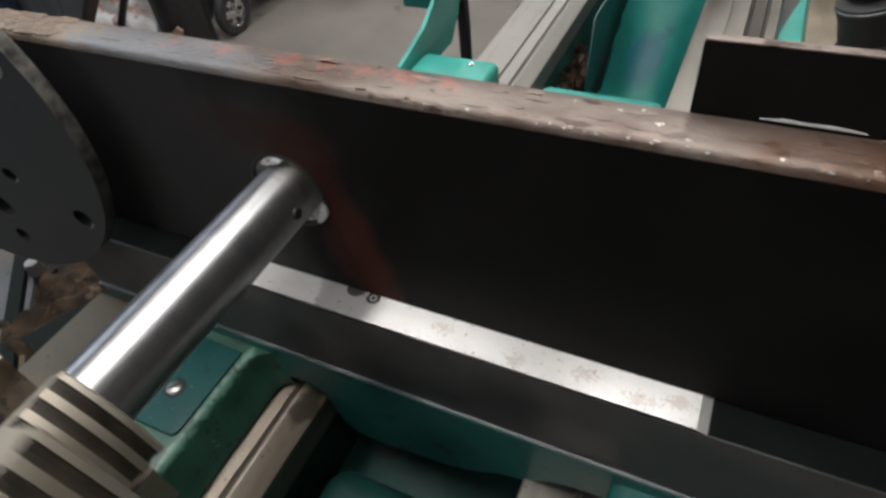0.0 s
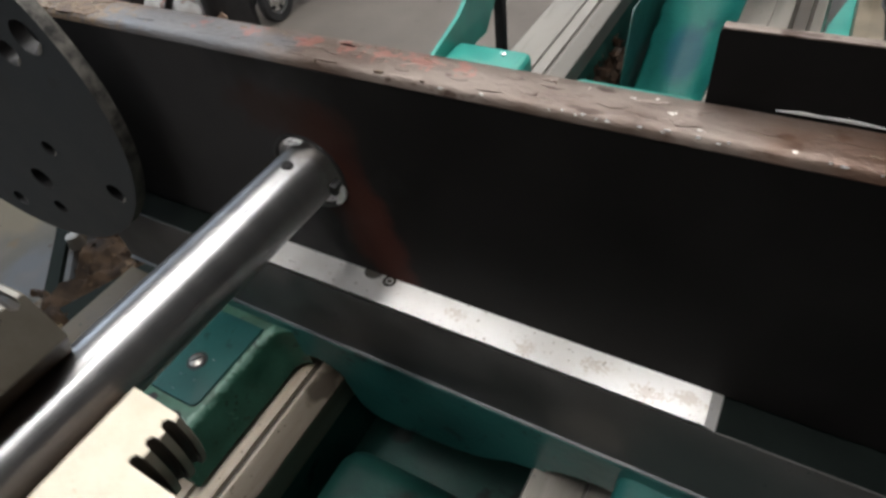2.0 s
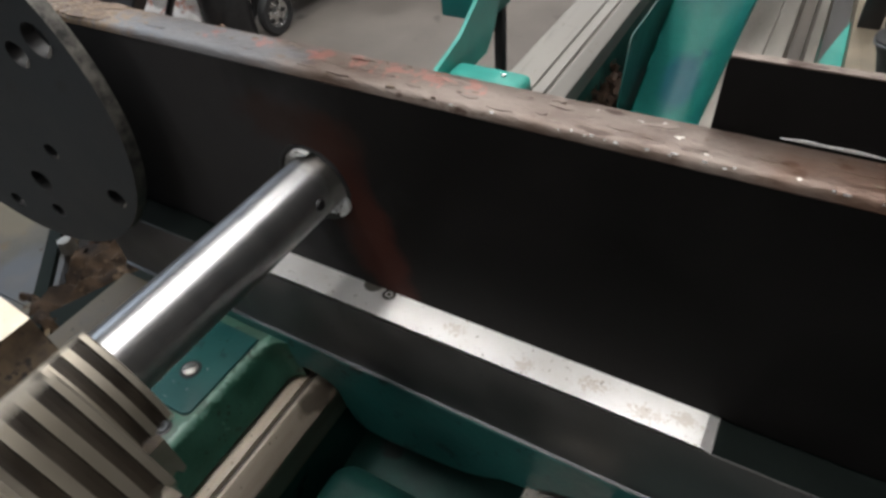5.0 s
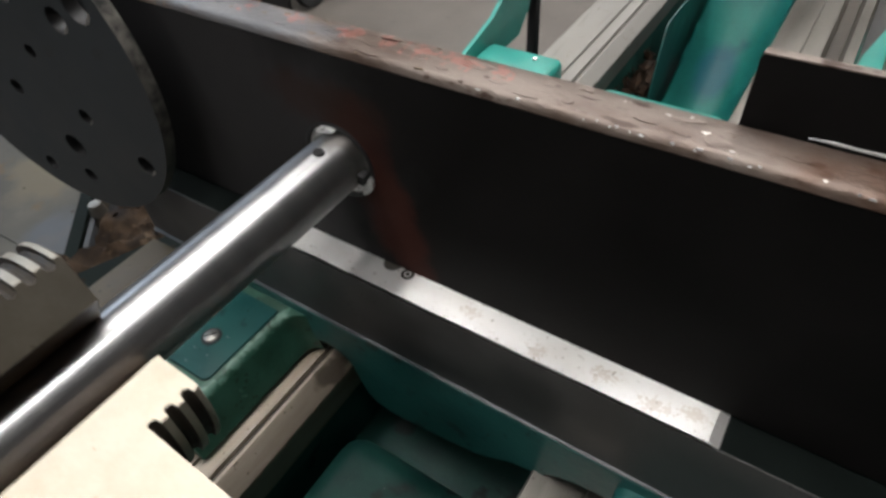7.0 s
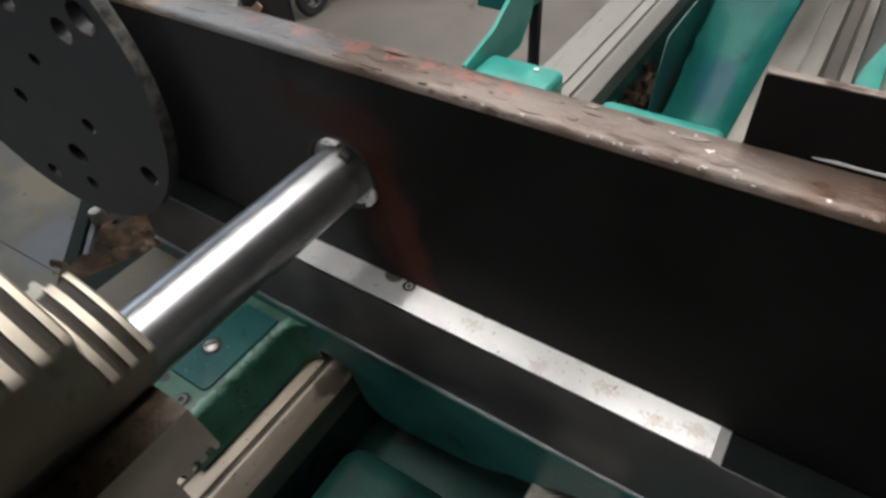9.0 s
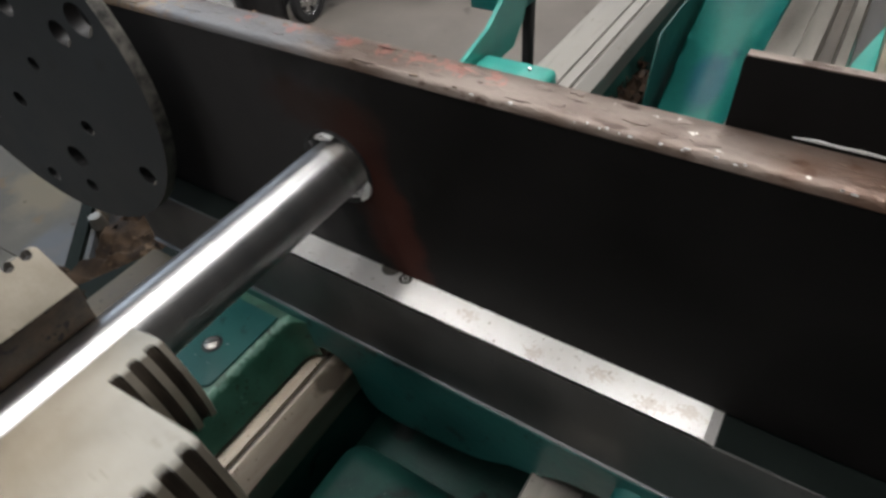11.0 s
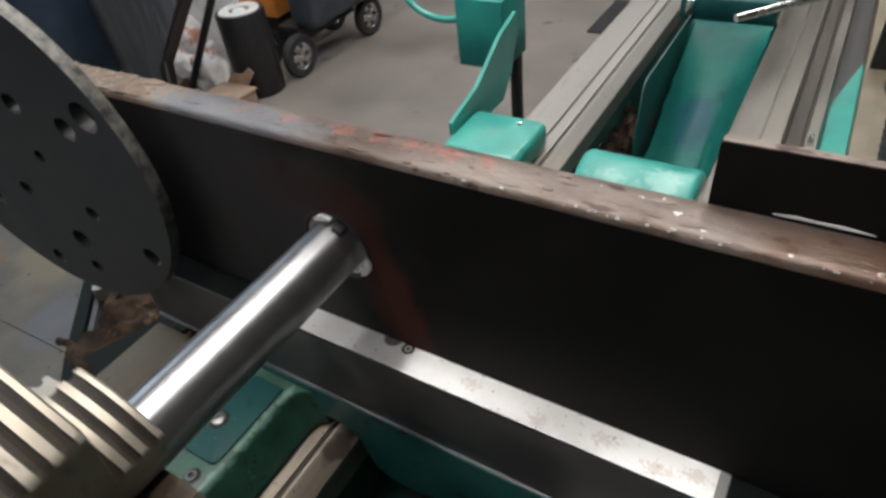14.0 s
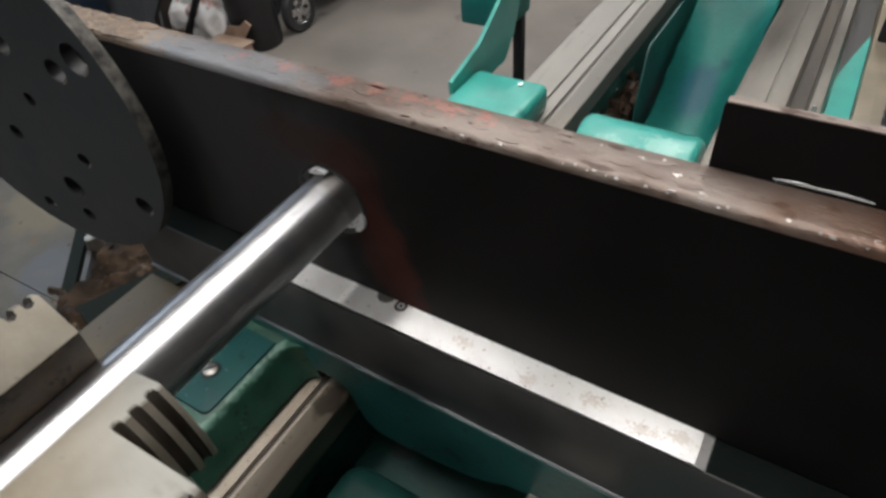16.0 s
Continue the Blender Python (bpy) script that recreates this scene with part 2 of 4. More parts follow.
tint_zone(M_WAY, (0.24, 0.232, 0.222), (-0.04, 1.1, 0.815), (0.2, 0.9, 0.2), 0, 8, 0.85, 0.4)
# dark stain at the bridge end, deepened to carry the shade under the arch
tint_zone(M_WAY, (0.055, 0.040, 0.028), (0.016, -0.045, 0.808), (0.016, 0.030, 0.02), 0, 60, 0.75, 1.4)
M_RAILDARK = material("oily_way_groove", (0.03, 0.024, 0.018), (0.065, 0.053, 0.042), (0.4, 0.6), 0.2, 40, 0.1, 300, (1, 0.1, 1))
M_TAN = material("tan_steel_cover", (0.145, 0.118, 0.082), (0.215, 0.178, 0.128), (0.45, 0.6), 0.2, 20, 0.1)
M_COVER = material("oily_tan_cover", (0.070, 0.054, 0.034), (0.105, 0.084, 0.054), (0.45, 0.6), 0.1, 20, 0.1, 200, spec=0.3)
M_JAW = material("hard_chuck_jaw_steel", (0.26, 0.227, 0.180), (0.385, 0.347, 0.290), (0.40, 0.52), 0.82, 22, 0.05, 400, (1, 1, 1), 0.0, ((0.11, 0.082, 0.052), 45, 0.34))
M_JAWBROWN = material("dark_brown_jaw_steel", (0.030, 0.019, 0.010), (0.105, 0.072, 0.042), (0.40, 0.60), 0.3, 60, 0.2, 300, (1, 1, 1), 0.0, ((0.012, 0.008, 0.005), 110, 0.42))
M_CHUCK = material("chuck_body_steel", (0.30, 0.29, 0.27), (0.45, 0.43, 0.40), (0.3, 0.45), 0.8, 20, 0.06)
M_BLACK = material("black_steel", (0.010, 0.010, 0.011), (0.022, 0.021, 0.022), (0.35, 0.55), 0.2, 50, 0.1)
M_NEARBLACK = material("near_black_green_paint", (0.003, 0.0048, 0.0043), (0.0065, 0.0095, 0.0085), (0.6, 0.8), 0.0, 20, 0.1, 150, spec=0.08)
M_RUBBER = material("black_rubber", (0.012, 0.012, 0.013), (0.03, 0.03, 0.031), (0.6, 0.8), 0.0, 60, 0.1)
M_CONCRETE = material("grey_concrete_floor", (0.150, 0.131, 0.116), (0.242, 0.215, 0.194), (0.45, 0.75), 0.0, 2.2, 0.1, 50, (1, 1, 1), 0.0, ((0.12, 0.10, 0.09), 5, 0.36))
M_WALL = material("painted_block_wall", (0.16, 0.155, 0.15), (0.22, 0.215, 0.205), (0.6, 0.8), 0.0, 3, 0.1, 60)
M_CEIL = material("white_ceiling_board", (0.25, 0.25, 0.24), (0.32, 0.32, 0.31), (0.7, 0.9), 0.0, 2, 0.05, 40)
M_NAVY = material("navy_sheet_metal", (0.012, 0.020, 0.035), (0.022, 0.034, 0.055), (0.3, 0.5), 0.1, 8, 0.08)
M_GREYPANEL = material("grey_sheet_metal", (0.042, 0.041, 0.037), (0.078, 0.075, 0.066), (0.6, 0.8), 0.0, 9, 0.1, 90, (1, 1, 1), 0.0, ((0.085, 0.062, 0.036), 10, 0.46), spec=0.2)
tint_zone(M_GREYPANEL, (0.060, 0.068, 0.080), (-0.70, -0.01, 0.66), (0.10, 0.09, 0.1), 0, 14, 0.8, 1.2)
tint_zone(M_GREYPANEL, (0.105, 0.092, 0.066), (-0.90, 0.08, 0.66), (0.12, 0.10, 0.1), 0, 14, 0.7, 1.4)
M_DIRT = material("rusty_swarf", (0.008, 0.0045, 0.003), (0.040, 0.022, 0.012), (0.6, 0.85), 0.1, 60, 0.6, 200, spec=0.2)
M_HIDE = material("rusty_brown_plate", (0.007, 0.0045, 0.0035), (0.042, 0.027, 0.017), (0.7, 0.9), 0.0, 26, 0.3, 160, (1, 1, 1), 0.0, ((0.075, 0.052, 0.034), 40, 0.39), spec=0.15)
M_ORANGE = material("orange_paint", (0.55, 0.19, 0.03), (0.68, 0.26, 0.05), (0.4, 0.55), 0.0, 12, 0.05)
M_WHITE = material("white_plastic", (0.62, 0.62, 0.60), (0.78, 0.78, 0.77), (0.35, 0.5), 0.0, 25, 0.08, 120, (1, 1, 1), 0.0, ((0.35, 0.2, 0.16), 18, 0.38))
M_BAG = material("stained_white_plastic", (0.50, 0.48, 0.47), (0.74, 0.73, 0.73), (0.3, 0.5), 0.0, 14, 0.2, 70, (1, 1, 1), 0.0, ((0.42, 0.20, 0.15), 9, 0.46))
M_BLUEGREY = material("dark_blue_plastic", (0.022, 0.030, 0.042), (0.045, 0.055, 0.07), (0.4, 0.6), 0.0, 14, 0.08)
M_CHROME = material("bright_metal", (0.5, 0.5, 0.5), (0.7, 0.7, 0.7), (0.15, 0.3), 1.0, 60, 0.05)
M_CARD = material("brown_cardboard", (0.26, 0.17, 0.12), (0.38, 0.27, 0.2), (0.7, 0.9), 0.0, 14, 0.1)


for m, tone, size, amount in ((M_GREEN, (0.004, 0.012, 0.011), 170, 0.42), (M_GREEN, (0.10, 0.19, 0.17), 330, 0.26), (M_PAD, (0.003, 0.014, 0.015), 190, 0.36),
                              (M_SCUFF, (0.13, 0.21, 0.17), 260, 0.34), (M_SCUFF, (0.010, 0.016, 0.010), 150, 0.40), (M_OILSHADE, (0.06, 0.085, 0.075), 240, 0.28),
                              (M_DISC, (0.07, 0.072, 0.072), 210, 0.22), (M_JAW, (0.06, 0.042, 0.025), 150, 0.30), (M_TEAL, (0.16, 0.40, 0.35), 120, 0.26),
                              (M_WAY, (0.07, 0.05, 0.035), 170, 0.34), (M_RAIL, (0.07, 0.06, 0.05), 120, 0.30), (M_COVER, (0.02, 0.015, 0.010), 120, 0.42),
                              (M_DARKSTEEL, (0.02, 0.02, 0.022), 160, 0.32), (M_GREYPANEL, (0.03, 0.022, 0.015), 45, 0.40)):
    specked(m, tone, size, amount)

# ---- mesh helpers ----
def box(bm, x0, x1, y0, y1, z0, z1, bevel=0.0, segments=2, m=None):
    made = bmesh.ops.create_cube(bm, size=1.0)["verts"]
    bmesh.ops.scale(bm, vec=(x1 - x0, y1 - y0, z1 - z0), verts=made)
    bmesh.ops.translate(bm, vec=((x0 + x1) / 2, (y0 + y1) / 2, (z0 + z1) / 2), verts=made)
    if bevel:
        edges = list({e for v in made for e in v.link_edges})
        out = bmesh.ops.bevel(bm, geom=edges, offset=bevel, segments=segments, profile=0.5, affect="EDGES", clamp_overlap=True)
        made = list({v for f in out["faces"] for v in f.verts} | {v for v in made if v.is_valid})
    if m is not None:
        bmesh.ops.transform(bm, matrix=m, verts=[v for v in made if v.is_valid])
    return bm


def prism(bm, profile, axis, a, b):
    """A closed outline swept along an axis. For axis x the outline is (y, z), for y (x, z), for z (x, y)."""
    def at(p, s):
        return {"x": (s, p[0], p[1]), "y": (p[0], s, p[1]), "z": (p[0], p[1], s)}[axis]
    one = [bm.verts.new(at(p, a)) for p in profile]
    two = [bm.verts.new(at(p, b)) for p in profile]
    bm.faces.new(one)
    bm.faces.new(two[::-1])
    for i in range(len(profile)):
        j = (i + 1) % len(profile)
        bm.faces.new((one[j], one[i], two[i], two[j]))
    bmesh.ops.recalc_face_normals(bm, faces=bm.faces[:])
    return bm


def lathe(bm, profile, segments=32, axis="z", centre=(0, 0, 0)):
    """Turns an outline of (radius, height) round an axis; ends at radius 0 close it."""
    rings = []
    for r, h in profile:
        ring = []
        for i in range(segments if r > 1e-6 else 1):
            a = 2 * math.pi * i / segments
            u, v = r * math.cos(a), r * math.sin(a)
            p = {"z": (u, v, h), "y": (u, h, v), "x": (h, u, v)}[axis]
            ring.append(bm.verts.new(Vector(p) + Vector(centre)))
        rings.append(ring)
    for a, b in zip(rings, rings[1:]):
        for i in range(segments):
            j = (i + 1) % segments
            loop = [a[i % len(a)], a[j % len(a)], b[j % len(b)], b[i % len(b)]]
            loop = list(dict.fromkeys(loop))
            if len(loop) > 2:
                bm.faces.new(loop)
    bmesh.ops.recalc_face_normals(bm, faces=bm.faces[:])
    return bm


def tube(bm, points, radius, segments=10):
    """A round rod through points."""
    rings = []
    pts = [Vector(p) for p in points]
    for i, p in enumerate(pts):
        d = (pts[min(i + 1, len(pts) - 1)] - pts[max(i - 1, 0)]).normalized()
        up = Vector((0, 0, 1)) if abs(d.z) < 0.9 else Vector((1, 0, 0))
        u = d.cross(up).normalized()
        v = d.cross(u)
        rings.append([bm.verts.new(p + radius * (math.cos(2 * math.pi * k / segments) * u + math.sin(2 * math.pi * k / segments) * v)) for k in range(segments)])
    for a, b in zip(rings, rings[1:]):
        for k in range(segments):
            bm.faces.new((a[k], a[(k + 1) % segments], b[(k + 1) % segments], b[k]))
    bm.faces.new(rings[0])
    bm.faces.new(rings[-1][::-1])
    bmesh.ops.recalc_face_normals(bm, faces=bm.faces[:])
    return bm


def pierced(bm, outline, holes, y0, y1, chamfer=None):
    """A plate in the xz plane between y0 and y1 with round holes (x, z, r). Wall faces of the holes get material slot 1, the outer rim slot 2."""
    loops = [outline] + [[(x + r * math.cos(2 * math.pi * k / 28), z + r * math.sin(2 * math.pi * k / 28)) for k in range(28)] for x, z, r in holes]
    for y, flip in ((y0, False), (y1, True)):
        edges = []
        for loop in loops:
            vs = [bm.verts.new((x, y, z)) for x, z in loop]
            edges += [bm.edges.new((vs[i], vs[(i + 1) % len(vs)])) for i in range(len(vs))]
        bmesh.ops.triangle_fill(bm, use_beauty=True, use_dissolve=False, edges=edges)
    bm.verts.ensure_lookup_table()
    total = sum(len(loop) for loop in loops)
    start = 0
    for n, loop in enumerate(loops):
        for i in range(len(loop)):
            j = (i + 1) % len(loop)
            f = bm.faces.new((bm.verts[start + i], bm.verts[start + j], bm.verts[total + start + j], bm.verts[total + start + i]))
            f.material_index = 1 if n else 2
        start += len(loop)
    bmesh.ops.recalc_face_normals(bm, faces=bm.faces[:])
    return bm


def mesh_object(name, bm, mats, smooth=40):
    me = bpy.data.meshes.new(name)
    bm.normal_update()
    if smooth:
        for f in bm.faces:
            f.smooth = True
        for e in bm.edges:
            if len(e.link_faces) == 2 and e.calc_face_angle(0) > radians(smooth):
                e.smooth = False
    bm.to_mesh(me)
    bm.free()
    for m in mats if isinstance(mats, (list, tuple)) else [mats]:
        me.materials.append(m)
    return new(name, me)


def part(name, bm, mats, parent, label="", smooth=40):
    ob = mesh_object(name, bm, mats, smooth)
    ob.parent = parent
    if label:
        ob["label"] = label
    return ob


def thing(name, place, label, category, group="", kind=""):
    ob = new(name)
    ob.empty_display_size = 0.05
    ob.location = place
    return tagged(ob, label, category, group, kind)


def single(name, bm, mats, label, category, group="", kind="", smooth=40):
    return tagged(mesh_object(name, bm, mats, smooth), label, category, group, kind)


B = bmesh.new

# ---- room ----
x0, x1, y0, y1, top = ROOM
single("floor", box(B(), x0, x1, y0, y1, -0.2, 0.0), M_CONCRETE, "worn grey concrete workshop floor with stains", "floor", kind="structure")
single("ceiling", box(B(), x0, x1, y0, y1, top, top + 0.15), M_CEIL, "pale workshop ceiling boards", "ceiling", kind="structure")
bm = B()
box(bm, x0 - 0.2, x0, y0, y1, 0, 2.65)
box(bm, x0 - 0.2, x0, y0, y1, 4.35, top)
box(bm, x0 - 0.2, x0, y0, -2.4, 2.65, 4.35)
box(bm, x0 - 0.2, x0, 2.8, y1, 2.65, 4.35)
single("wall_west", bm, M_WALL, "dull painted block wall with a high window", "wall", kind="structure")
single("wall_east", box(B(), x1, x1 + 0.2, y0, y1, 0, top), M_WALL, "dull painted block wall of the workshop", "wall", kind="structure")
single("wall_south", box(B(), x0 - 0.2, x1 + 0.2, y0 - 0.2, y0, 0, top), M_WALL, "dull painted block wall behind the lathe", "wall", kind="structure")
single("wall_north", box(B(), x0 - 0.2, x1 + 0.2, y1, y1 + 0.2, 0, top), M_WALL, "dull painted block wall of the workshop", "wall", kind="structure")
M_TUBE = glow("lit_tube", (1.0, 0.97, 0.92), 6.0)
first = None
# the added pair at y -2.25 gets the same fixtures
for lx, ly, watts in LAMPS:
    if first is None:
        first = thing("ceiling_light", (lx, ly, 3.4), "white fluorescent ceiling light with two lit tubes", "ceiling light", "ceiling lights")
        part("housing", box(B(), -0.12, 0.12, -1.22, 1.22, 0.04, 0.12, 0.01), M_CEIL, first)
        for dx in (-0.06, 0.06):
            part("tube", tube(B(), [(dx, -1.18, 0.02), (dx, 1.18, 0.02)], 0.016), M_TUBE, first)
        part("suspension_rod", tube(B(), [(0, 0, 0.12), (0, 0, 1.5)], 0.008), M_CHROME, first)
    else:
        copy_thing(first, pose(lx, ly, 3.4))

# ---- lathe bed ----
RAIL_Z = 0.815
bed = thing("lathe_bed", (0, 0, 0), "green lathe bed with worn bright steel ways", "lathe bed")
R = RAIL_Z
part("left_way", prism(B(), [(-0.098, R - 0.056), (-0.098, R - 0.003), (-0.095, R), (-0.0335, R), (-0.0325, R - 0.006), (-0.0295, R - 0.006), (-0.0285, R), (-0.0070, R), (-0.0052, R - 0.006),
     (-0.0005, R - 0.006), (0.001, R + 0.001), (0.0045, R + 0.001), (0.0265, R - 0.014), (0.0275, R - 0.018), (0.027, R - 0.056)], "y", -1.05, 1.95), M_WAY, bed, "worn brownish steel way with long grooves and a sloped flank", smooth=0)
part("outer_groove", box(B(), -0.0324, -0.0296, -1.05, 1.95, R - 0.0059, R - 0.0045), M_RAILDARK, bed, "oily dark groove")
part("left_groove", box(B(), -0.0052, -0.0006, -1.05, 1.95, R - 0.0059, R - 0.0040), M_RAILDARK, bed, "oily brown groove")
part("right_way", prism(B(), [(0.266, R - 0.014), (0.266, R - 0.002), (0.268, R), (0.318, R), (0.319, R - 0.004), (0.321, R - 0.004), (0.322, R), (0.352, R), (0.360, R - 0.012),
     (0.382, R - 0.012), (0.389, R), (0.406, R), (0.412, R - 0.014)], "y", -1.05, 1.95), M_RAIL, bed, "worn bright steel double way", smooth=0)
part("way_groove", box(B(), 0.360, 0.382, -1.05, 1.95, R - 0.0115, R - 0.009), M_RAILDARK, bed, "oily brown groove between the ways")
part("outer_way", prism(B(), [(0.455, R - 0.10), (0.455, R + 0.004), (0.478, R + 0.008), (0.60, R + 0.004), (0.60, R - 0.10)], "y", 0.3, 1.95), M_TAN, bed, "tan steel side rail", smooth=0)
part("left_wall", box(B(), -0.090, 0.027, -1.05, 1.95, 0.45, R - 0.0562, 0.003), M_OILSHADE, bed)
part("right_wall", box(B(), 0.268, 0.410, -1.05, 1.95, 0.45, R - 0.0142, 0.003), M_OILSHADE, bed)
# black floor, with the unlit depth put into its colour
part("bed_floor", box(B(), 0.010, 0.275, -1.05, 1.95, 0.42, 0.46), M_BLACK, bed)
# dark filler hides the floor in the gap beside the way
part("side_channel", box(B(), 0.4125, 0.4545, 0.17, 1.95, 0.60, R - 0.0515), M_DARKSTEEL, bed, "dark filler in the gap beside the way")
part("side_panel", prism(B(), [(0.4135, 0.60), (0.4535, 0.60), (0.4535, 1.19), (0.449, 1.175), (0.437, 1.115), (0.424, 1.045), (0.4175, 1.01), (0.4135, 0.965)], "z", R - 0.05, R - 0.022), M_TEAL, bed, "light teal painted panel beside the way")


def rib(y, z, r, xa, xb, down=0.2):
    """A rounded cross web between the two walls of the bed."""
    bm = B()
    outline = [(y - r, z - down)] + [(y - r * math.cos(a), z + r * math.sin(a)) for a in [math.pi * k / 18 for k in range(19)]] + [(y + r, z - down)]
    prism(bm, outline, "x", xa, xb)
    ends = [e for e in bm.edges if len(e.link_faces) == 2 and any(len(f.verts) > 6 for f in e.link_faces)]
    bmesh.ops.bevel(bm, geom=ends, offset=min(0.012, r * 0.3), segments=3, profile=0.5, affect="EDGES", clamp_overlap=True)
    return bm


part("cross_web", rib(0.560, 0.800, 0.062, 0.076, 0.268), M_TEAL, bed, "rounded teal cross web of the bed")
part("cross_web", rib(1.315, 0.770, 0.040, 0.076, 0.268), M_TEAL, bed, "rounded teal cross web of the bed")
prof = [(-0.36, 0.52), (-0.36, 0.752)] + [(-0.094 + 0.032 * math.sin(a), 0.720 + 0.032 * math.cos(a)) for a in [radians(9 * k) for k in range(11)]] + [(-0.058, 0.52)]
web = prism(B(), prof, "x", 0.050, 0.262)
ends = [e for e in web.edges if len(e.link_faces) == 2 and any(len(f.verts) > 6 for f in e.link_faces)]
bmesh.ops.bevel(web, geom=ends, offset=0.026, segments=5, profile=0.5, affect="EDGES", clamp_overlap=True)
part("cross_web", web, M_OILSHADE, bed, "oily green cross web under the saddle, darkened for shade")
# dark pan in place of the unlit void behind the near web
part("dark_sump", box(B(), 0.029, 0.266, -0.056, 0.30, 0.60, 0.680, 0.004), M_OILSHADE, bed, "dark pan standing in for the unlit void behind the near web")
part("oil_hole", lathe(B(), [(0, 0.0005), (0.009, 0.0005), (0.011, 0.0015), (0.012, 0.0)], 20, "z", (0.236, -0.09, 0.752)), M_BLACK, bed, "dark round hole")
# slanted chute rising from the bed floor to the far web
bm = B()
N = 28
rows_v = []
for i in range(N + 1):
    t = i / N
    if t < 0.8:
        w = t / 0.8
        y, z, dip = 0.86 + 0.36 * w, 0.62 + 0.19 * w + 0.02 * w * w, 0.05 * min(1.0, 2.6 * (1 - w)) ** 0.7
    else:
        a = (t - 0.8) / 0.2 * radians(118)
        y, z, dip = 1.22 + 0.03 * math.sin(a + radians(32)) - 0.016, 0.83 - 0.025 + 0.03 * math.cos(a - radians(58) + radians(32)), 0.0
    row = []
    for k in range(N + 1):
        u = k / N
        side = abs(2 * u - 1) ** 2.4
        row.append(bm.verts.new((0.095 + 0.170 * u, y, z + dip * ((0.8 + 0.9 * u) * side - 0.7))))
    rows_v.append(row)
for a, b in zip(rows_v, rows_v[1:]):
    for k in range(N):
        bm.faces.new((a[k], a[k + 1], b[k + 1], b[k]))
bmesh.ops.solidify(bm, geom=bm.faces[:], thickness=0.006)
part("chip_chute", bm, M_CHUTE, bed, "curved glossy teal chip chute between the ways", smooth=60)
part("chute_side", prism(B(), [(0.846, 0.60), (0.846, 0.72), (0.878, 0.832), (0.888, 0.840), (1.235, 0.842), (1.235, 0.60)], "x", 0.083, 0.0855), M_GREEN, bed, "upright dark teal side plate of the chute")
for fy in (-0.85, 1.75):
    part("bed_leg", box(B(), -0.07, 0.40, fy - 0.18, fy + 0.18, 0.0, 0.46, 0.02), M_GREEN, bed)

# ---- saddle on the bed ----
saddle = thing("lathe_saddle", (0, 0, 0), "dark green lathe saddle casting with worn paint", "lathe saddle")
FRONT = -0.0295
LEFT = -0.270
part("dovetail_slide", box(B(), LEFT, 0.95, FRONT, 0.16, 0.893, 0.9885, 0.0012), M_DARKSTEEL, saddle, "dark oiled steel slide face")
# thin near-black sheets over the slide top, left and right of the parallel
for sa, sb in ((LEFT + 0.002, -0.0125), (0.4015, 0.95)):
    part("slide_top", box(B(), sa, sb, FRONT + 0.0012, 0.155, 0.9887, 0.9892), M_NEARBLACK, saddle, "thin near-black sheet on top of the slide")
part("slide_lip", box(B(), LEFT, 0.95, FRONT - 0.0025, 0.16, 0.8910, 0.8928, 0.0006), M_LIP, saddle, "thin bright edge under the slide")
# bridge with arches over the ways
outline = [(-0.134, 0.78), (-0.134, 0.890), (0.95, 0.890), (0.95, 0.76), (0.43, 0.76)]
outline += [(0.30 + 0.052 + 0.075 * math.cos(a), 0.812 + 0.026 * math.sin(a)) for a in [math.pi * k / 10 for k in range(11)]]
outline += [(0.258, 0.808), (0.240, 0.803), (0.222, 0.791), (0.200, 0.780), (0.170, 0.773), (0.135, 0.768), (0.100, 0.763), (0.078, 0.763), (0.064, 0.767), (0.055, 0.775), (0.049, 0.790)]
outline += [(0.006 + 0.037 * math.cos(a), 0.814 + 0.028 * math.sin(a)) for a in [math.pi * k / 10 for k in range(11)]] + [(-0.03, 0.78)]
part("bridge", prism(B(), outline, "y", FRONT - 0.003, 0.17), M_GREEN, saddle, "green bridge of the saddle arching over the ways")
SLOPE = [(-0.0430, 0.8780), (-0.0395, 0.8768), (-0.0368, 0.8735), (-0.0350, 0.868), (-0.0305, 0.852), (-0.0245, 0.834), (-0.0205, 0.8225)]
prof = [(-0.134, 0.78), (-0.134, 0.878)] + SLOPE + [(-0.094, 0.8225), (-0.094, 0.78)]
part("left_wing", prism(B(), prof, "y", -0.20, FRONT - 0.002), M_SCUFF, saddle, "green wing of the saddle with a scuffed rounded edge")
pad = [(-0.130, FRONT - 0.014), (-0.130, -0.150), (-0.0555, -0.150)] + [(-0.0555 + 0.009 * math.sin(a), -0.141 - 0.009 * math.cos(a)) for a in [radians(15 * k) for k in range(1, 7)]] + [(-0.0465, FRONT - 0.014)]
bm = prism(B(), pad, "z", 0.8782, 0.8806)
bmesh.ops.bevel(bm, geom=[e for e in bm.edges if all(v.co.z > 0.88 for v in e.verts)], offset=0.0012, segments=2, profile=0.5, affect="EDGES")
part("wing_cover", bm, M_PAD, saddle, "flat blue-green cover plate with a slotted screw")
groove = [(x + (0.0009 if x > -0.1 else 0), y - (0.0009 if y < -0.1 else 0)) for x, y in pad]
part("cover_groove", prism(B(), groove, "z", 0.8775, 0.8783), M_OILSHADE, saddle, "dark groove round the cover plate")
# concave fillet from the wing into the bridge
bm = B()
rows_v = []
for i, (x, z) in enumerate(SLOPE):
    fr = 0.034 - 0.003 * i
    rows_v.append([bm.verts.new((x + fr * (1 - math.cos(a)), FRONT - 0.0025 - fr + fr * math.sin(a), z)) for a in [radians(9 * k) for k in range(11)]])
